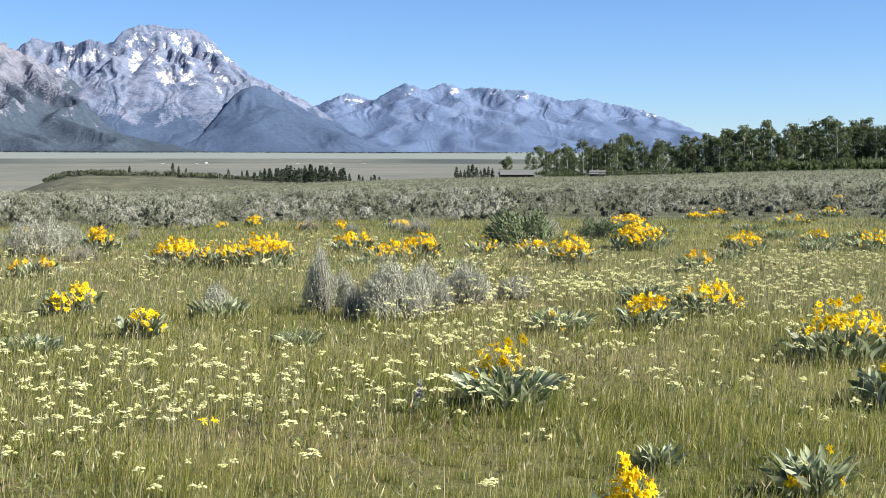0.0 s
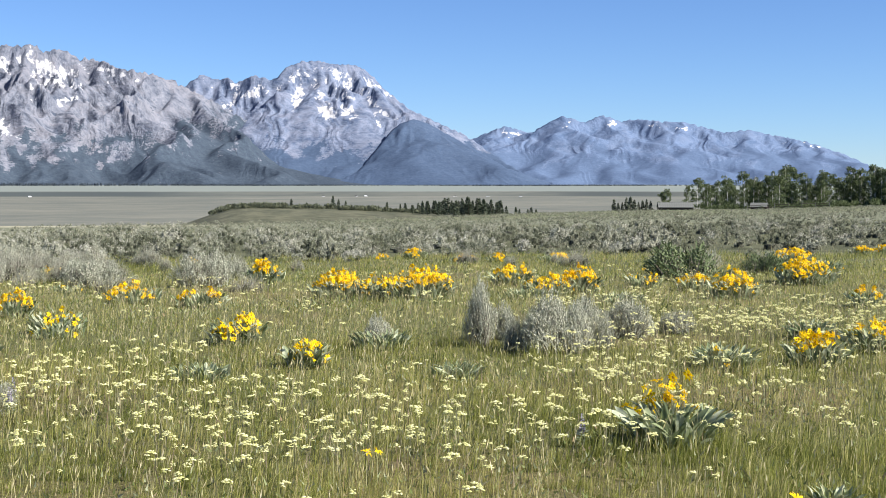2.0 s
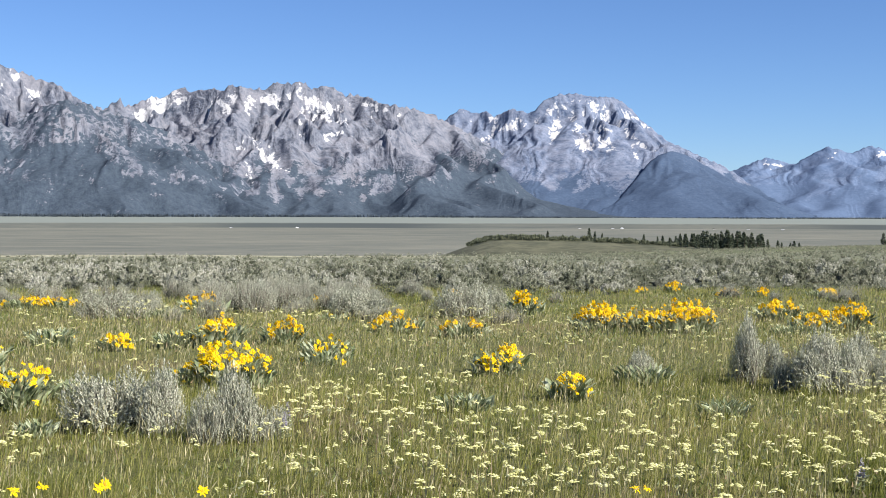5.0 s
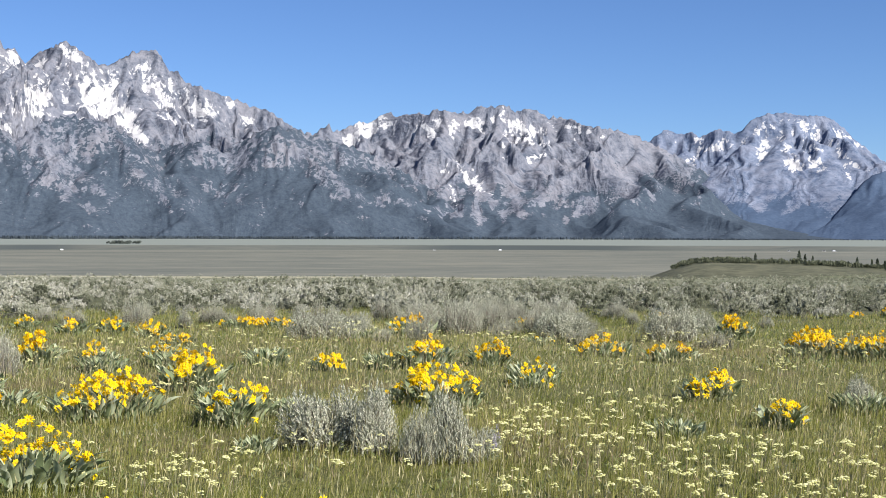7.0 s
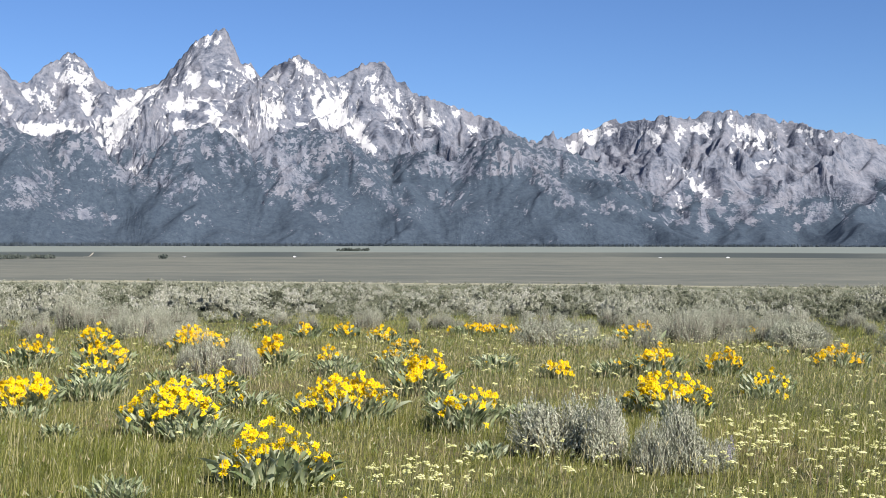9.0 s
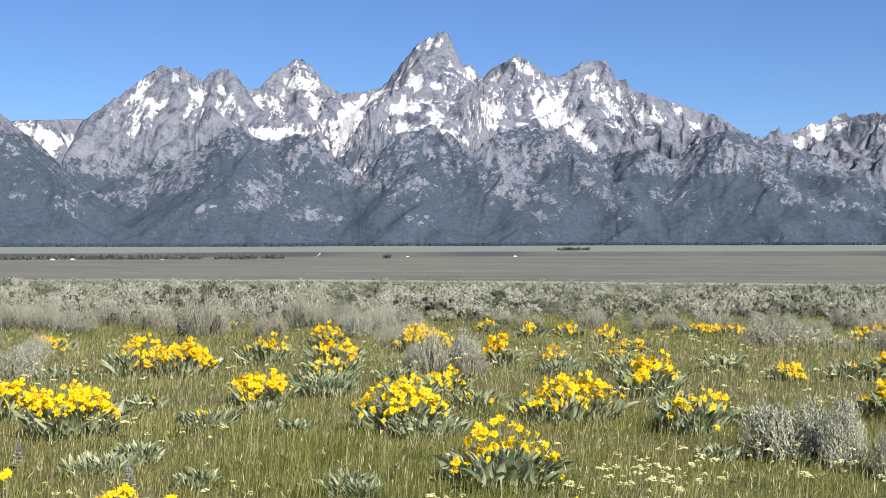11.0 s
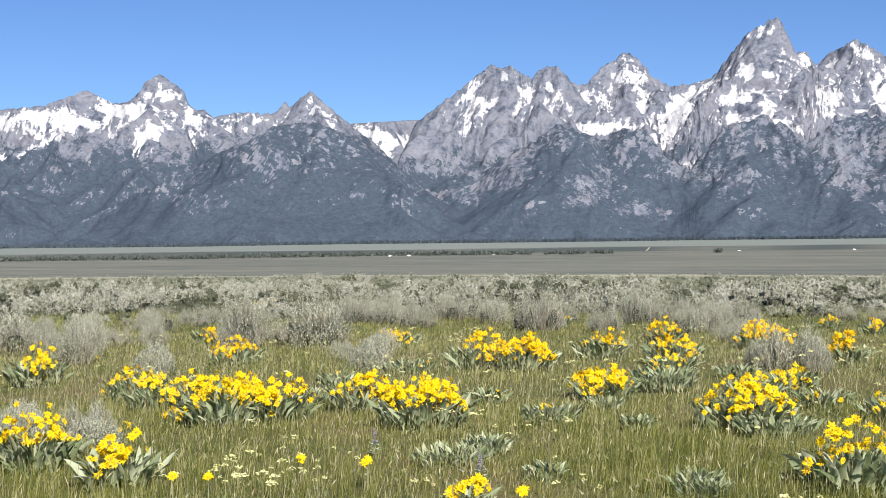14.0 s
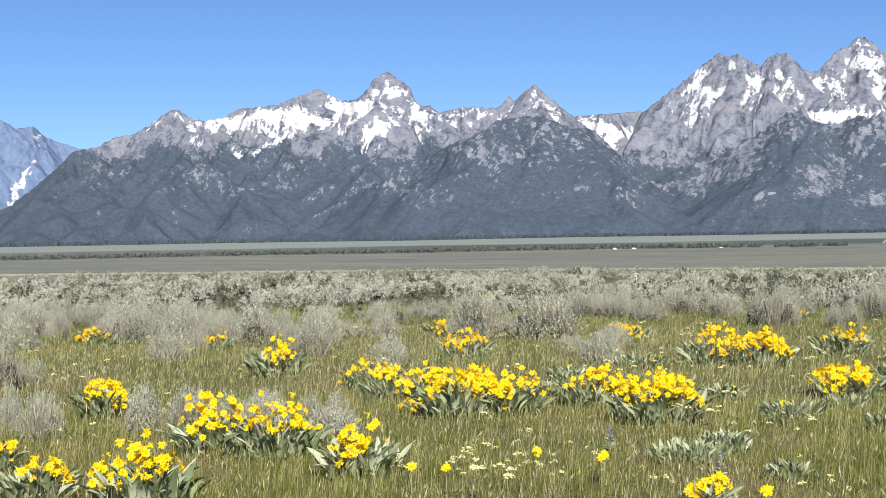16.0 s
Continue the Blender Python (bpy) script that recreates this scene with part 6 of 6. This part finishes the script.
balsamroot(6.98, 5.52, 0.46, 0.42, 0.30)
balsamroot(41.18, 35.80, 0.69, 0.28, 0.40)
balsamroot(4.35, 19.03, 0.86, 0.31, 0.80)
balsamroot(1.34, 13.18, 0.84, 0.51, 0.90)
balsamroot(0.91, 13.37, 0.45, 0.28, 0.40)
balsamroot(-1.19, 14.81, 0.75, 0.53, 0.90)
balsamroot(-0.66, 12.13, 0.61, 0.44, 0.35)
balsamroot(-1.88, 21.42, 0.54, 0.27, 0.70)
balsamroot(0.32, 17.08, 0.45, 0.26, 0.90)
balsamroot(-0.44, 17.89, 0.60, 0.30, 0.05)
balsamroot(-0.40, 26.52, 0.67, 0.27, 0.80)
balsamroot(-1.14, 26.70, 0.79, 0.29, 0.70)
balsamroot(-0.73, 27.25, 0.57, 0.23, 0.70)
balsamroot(1.98, 23.78, 0.86, 0.46, 0.50)
balsamroot(1.64, 17.45, 0.74, 0.46, 0.60)
balsamroot(1.09, 17.57, 0.52, 0.31, 0.05)
balsamroot(2.49, 17.62, 0.63, 0.36, 0.60)
balsamroot(2.68, 15.53, 0.64, 0.33, 0.40)
balsamroot(4.55, 26.91, 0.52, 0.23, 0.30)
balsamroot(8.42, 30.81, 0.46, 0.19, 0.50)
balsamroot(3.96, 21.85, 0.47, 0.21, 0.10)
balsamroot(16.03, 27.00, 0.79, 0.26, 0.50)
balsamroot(-5.08, 13.31, 0.72, 0.39, 0.80)
balsamroot(-4.79, 14.50, 0.77, 0.38, 0.02)
balsamroot(-6.79, 17.97, 0.81, 0.50, 0.50)
balsamroot(-5.62, 17.60, 0.85, 0.68, 0.40)
balsamroot(-5.04, 20.41, 0.97, 0.55, 0.70)
balsamroot(-3.17, 11.55, 0.91, 0.58, 0.70)
balsamroot(-3.35, 14.33, 0.56, 0.35, 0.40)
balsamroot(-3.47, 18.43, 0.55, 0.52, 1.00)
balsamroot(-5.28, 27.03, 0.46, 0.30, 0.50)
balsamroot(-1.78, 12.54, 1.12, 0.49, 0.90)
balsamroot(-2.48, 23.49, 0.66, 0.38, 0.60)
balsamroot(-0.61, 12.44, 0.68, 0.39, 0.20)
balsamroot(-1.78, 17.94, 0.61, 0.33, 0.40)
balsamroot(-1.81, 9.06, 0.78, 0.51, 0.60)
balsamroot(-0.47, 18.52, 0.62, 0.28, 0.03)
balsamroot(-3.37, 25.17, 0.60, 0.34, 0.40)
balsamroot(-4.01, 24.70, 0.53, 0.42, 0.30)
balsamroot(-2.55, 17.44, 0.52, 0.37, 0.20)
balsamroot(-8.69, 42.52, 0.44, 0.22, 0.80)
balsamroot(-2.75, 8.53, 0.34, 0.23, 0.00)
balsamroot(-0.41, 10.44, 0.31, 0.18, 0.00)
balsamroot(-11.23, 15.41, 0.72, 0.40, 0.70)
balsamroot(-7.48, 9.89, 0.67, 0.57, 0.50)
balsamroot(-7.25, 10.34, 0.79, 0.59, 0.80)
balsamroot(-6.86, 11.31, 0.72, 0.42, 0.80)
balsamroot(-5.74, 10.44, 0.90, 0.57, 1.00)
balsamroot(-12.14, 19.06, 0.80, 0.53, 0.60)
balsamroot(-10.83, 19.41, 0.84, 0.34, 0.50)
balsamroot(-13.79, 18.22, 0.52, 0.34, 0.50)
balsamroot(-21.83, 31.90, 1.07, 0.29, 0.60)
balsamroot(-7.86, 16.19, 0.91, 0.60, 0.70)
balsamroot(-7.16, 16.14, 0.82, 0.68, 0.90)
balsamroot(-10.67, 26.24, 0.52, 0.33, 0.40)
balsamroot(-4.96, 13.00, 0.64, 0.39, 0.90)
balsamroot(-4.63, 13.98, 0.56, 0.35, 0.03)
balsamroot(-5.16, 15.92, 0.70, 0.42, 0.40)
balsamroot(-6.88, 21.23, 0.66, 0.47, 0.70)
balsamroot(-3.86, 7.42, 0.28, 0.25, 0.60)
balsamroot(-4.58, 9.22, 0.39, 0.22, 0.00)
balsamroot(-3.96, 11.00, 0.30, 0.22, 0.00)
balsamroot(-3.78, 8.46, 0.27, 0.18, 0.00)
balsamroot(-5.95, 12.29, 0.34, 0.25, 0.10)
balsamroot(-2.64, 8.30, 0.33, 0.22, 0.00)
balsamroot(-10.43, 8.28, 0.50, 0.44, 0.80)
balsamroot(-8.00, 7.36, 0.68, 0.63, 0.60)
balsamroot(-7.49, 7.51, 0.70, 0.57, 0.60)
balsamroot(-15.89, 15.14, 0.46, 0.37, 0.50)
balsamroot(-11.56, 11.88, 0.69, 0.52, 0.50)
balsamroot(-18.01, 14.46, 0.63, 0.33, 0.50)
balsamroot(-6.38, 7.19, 0.56, 0.45, 0.60)
balsamroot(-6.83, 5.61, 0.70, 0.48, 0.80)
balsamroot(-7.52, 5.31, 0.49, 0.34, 0.50)
balsamroot(-9.66, 11.37, 0.75, 0.41, 0.50)
balsamroot(-8.65, 10.48, 0.62, 0.34, 0.20)
balsamroot(-8.17, 10.49, 0.78, 0.44, 0.60)
balsamroot(-26.47, 22.11, 0.43, 0.14, 0.30)
balsamroot(-8.71, 5.77, 0.52, 0.39, 0.50)
balsamroot(-7.94, 9.90, 0.32, 0.16, 0.50)
balsamroot(-7.74, 10.63, 0.77, 0.44, 0.60)
balsamroot(-2.41, 16.98, 0.65, 0.27, 0.00)
balsamroot(-1.59, 17.43, 0.72, 0.28, 0.00)
balsamroot(-3.64, 13.79, 0.63, 0.29, 0.00)
balsamroot(-2.84, 13.36, 0.54, 0.29, 0.06)
balsamroot(-0.82, 13.49, 0.60, 0.26, 0.00)
balsamroot(-0.09, 12.65, 0.65, 0.24, 0.00)
balsamroot(-2.84, 11.18, 0.69, 0.28, 0.00)
balsamroot(2.60, 15.04, 0.68, 0.21, 0.06)
balsamroot(-1.64, 13.06, 0.47, 0.20, 0.00)
balsamroot(3.00, 10.75, 0.48, 0.22, 0.00)
balsamroot(1.23, 23.30, 0.79, 0.23, 0.00)
balsamroot(5.21, 12.16, 0.59, 0.27, 0.00)
balsamroot(9.60, 10.94, 0.49, 0.30, 0.00)
balsamroot(17.87, 20.07, 0.86, 0.29, 0.03)
balsamroot(14.95, 15.08, 0.48, 0.24, 0.00)
balsamroot(20.03, 18.82, 0.61, 0.23, 0.00)
balsamroot(17.10, 15.20, 0.69, 0.27, 0.00)
balsamroot(20.00, 16.82, 0.61, 0.28, 0.06)
balsamroot(9.61, 17.02, 0.69, 0.22, 0.06)
balsamroot(10.54, 15.89, 0.69, 0.21, 0.00)
balsamroot(21.01, 20.55, 0.87, 0.24, 0.06)
balsamroot(14.60, 19.09, 0.50, 0.28, 0.03)
balsamroot(-4.83, 11.17, 0.53, 0.28, 0.06)
balsamroot(-4.75, 12.37, 0.44, 0.22, 0.00)
balsamroot(-10.76, 12.73, 0.49, 0.22, 0.06)
balsamroot(-13.68, 15.00, 0.58, 0.24, 0.03)
balsamroot(-7.82, 11.91, 0.67, 0.21, 0.03)
balsamroot(-4.62, 8.78, 0.66, 0.20, 0.00)
balsamroot(-8.32, 13.30, 0.51, 0.25, 0.03)
balsamroot(-2.17, 12.99, 0.71, 0.23, 0.00)
balsamroot(-4.27, 15.82, 0.55, 0.23, 0.00)
balsamroot(-8.49, 15.41, 0.71, 0.26, 0.03)


# ---- single yellow flowers ----
def lone_flower(x, y, high, k):
    f = root("yellow_flower", x, y, float(ground_height(x, y)), "single small yellow wildflower on a thin stem", "wildflower", "single yellow flowers in the grass")
    part("stem", LONE_STEM, f, Matrix.Diagonal((1, 1, high, 1)))
    aim = Vector((sun_way.x + 0.3 * math.sin(k * 2.1), sun_way.y + 0.3 * math.cos(k * 1.7), 0.8))
    part("flower_head", HEAD_MESHES[k % 4], f, Matrix.Translation((0, 0, high)) @ aim.to_track_quat("Z", "Y").to_matrix().to_4x4() @ Matrix.Scale(0.75, 4))


LONE_STEM = mesh_of("stem", *spikes(np.array([[0.0, 0, 0], [0, 0, 0]]), np.array([[0, 0, 1.0], [0.02, 0, 1.0]]), [1.0, 1.0], [0.012, 0.012], r=np.random.default_rng(3)), STEM)
lone_flower(-0.28, 7.36, 0.20, 0)
lone_flower(-0.00, 7.24, 0.20, 1)
lone_flower(0.04, 7.35, 0.20, 2)
lone_flower(-0.42, 7.27, 0.20, 3)
lone_flower(2.80, 6.63, 0.20, 4)
lone_flower(0.52, 7.04, 0.20, 5)
lone_flower(-4.74, 7.70, 0.20, 6)
lone_flower(-5.19, 7.58, 0.20, 7)
lone_flower(-5.29, 6.69, 0.20, 8)
lone_flower(-5.53, 6.65, 0.20, 9)
lone_flower(-3.38, 7.12, 0.20, 10)
lone_flower(2.74, 6.64, 0.20, 11)
lone_flower(-4.74, 7.69, 0.20, 12)
lone_flower(-5.23, 7.65, 0.20, 13)
lone_flower(-5.32, 6.73, 0.20, 14)
lone_flower(-3.40, 7.18, 0.20, 15)
lone_flower(-1.12, 7.47, 0.20, 16)
lone_flower(-4.70, 7.59, 0.20, 17)
lone_flower(-3.38, 7.09, 0.20, 18)
lone_flower(-0.42, 10.89, 0.20, 19)


# ---- lupine ----
def spire_mesh(seed):
    """A tapering spire of small pea flowers, one unit high."""
    r = np.random.default_rng(seed)
    n = 90
    up, turn = r.uniform(0, 1, n), r.uniform(0, 2 * np.pi, n)
    out = np.stack([np.cos(turn), np.sin(turn), r.uniform(-0.2, 0.5, n)], -1)
    base = np.stack([0.02 * (1 - up) * np.cos(turn), 0.02 * (1 - up) * np.sin(turn), up], -1)
    return mesh_of("flower_spike", *lozenges(base, unit(out), 0.12 * (1.15 - up) + 0.03, 0.09 * (1.1 - 0.6 * up), r), LUPINE)


LUPINE = blade_material("lavender_florets", [(0.0, (0.27, 0.24, 0.32)), (0.6, (0.4, 0.37, 0.43)), (1.0, (0.55, 0.53, 0.54))], 0.3)
SPIRES = [spire_mesh(400 + k) for k in range(2)]
LUPINE_LEAVES = mesh_of("leaf", *lozenges(np.zeros((7, 3)), unit(np.stack([np.cos(np.arange(7) * 0.9), np.sin(np.arange(7) * 0.9), np.full(7, 0.35)], -1)), np.full(7, 0.055), np.full(7, 0.013), np.random.default_rng(9)), LEAF_FAR)
lupines = []


def lupine(x, y, high):
    k = len(lupines)
    f = root("lupine", x, y, float(ground_height(x, y)), "slender lupine with a pale lavender flower spike", "wildflower", "lupines in the grass")
    lupines.append(f)
    part("stem", LONE_STEM, f, Matrix.Diagonal((0.8, 0.8, high, 1)))
    part("flower_spike", SPIRES[k % 2], f, Matrix.Translation((0, 0, high * 0.5)) @ Matrix.Diagonal((0.16, 0.16, high * 0.6, 1)), "pale lavender florets")
    for j in range(5):
        part("leaf", LUPINE_LEAVES, f, pose(0, 0, high * (0.12 + 0.09 * j), 0, 0, 77 * j + 20 * k))


lupine(-5.35, 8.88, 0.2)
lupine(-4.12, 8.13, 0.2)
lupine(1.42, 10.13, 0.2)
lupine(1.34, 9.75, 0.2)
lupine(4.36, 7.06, 0.2)
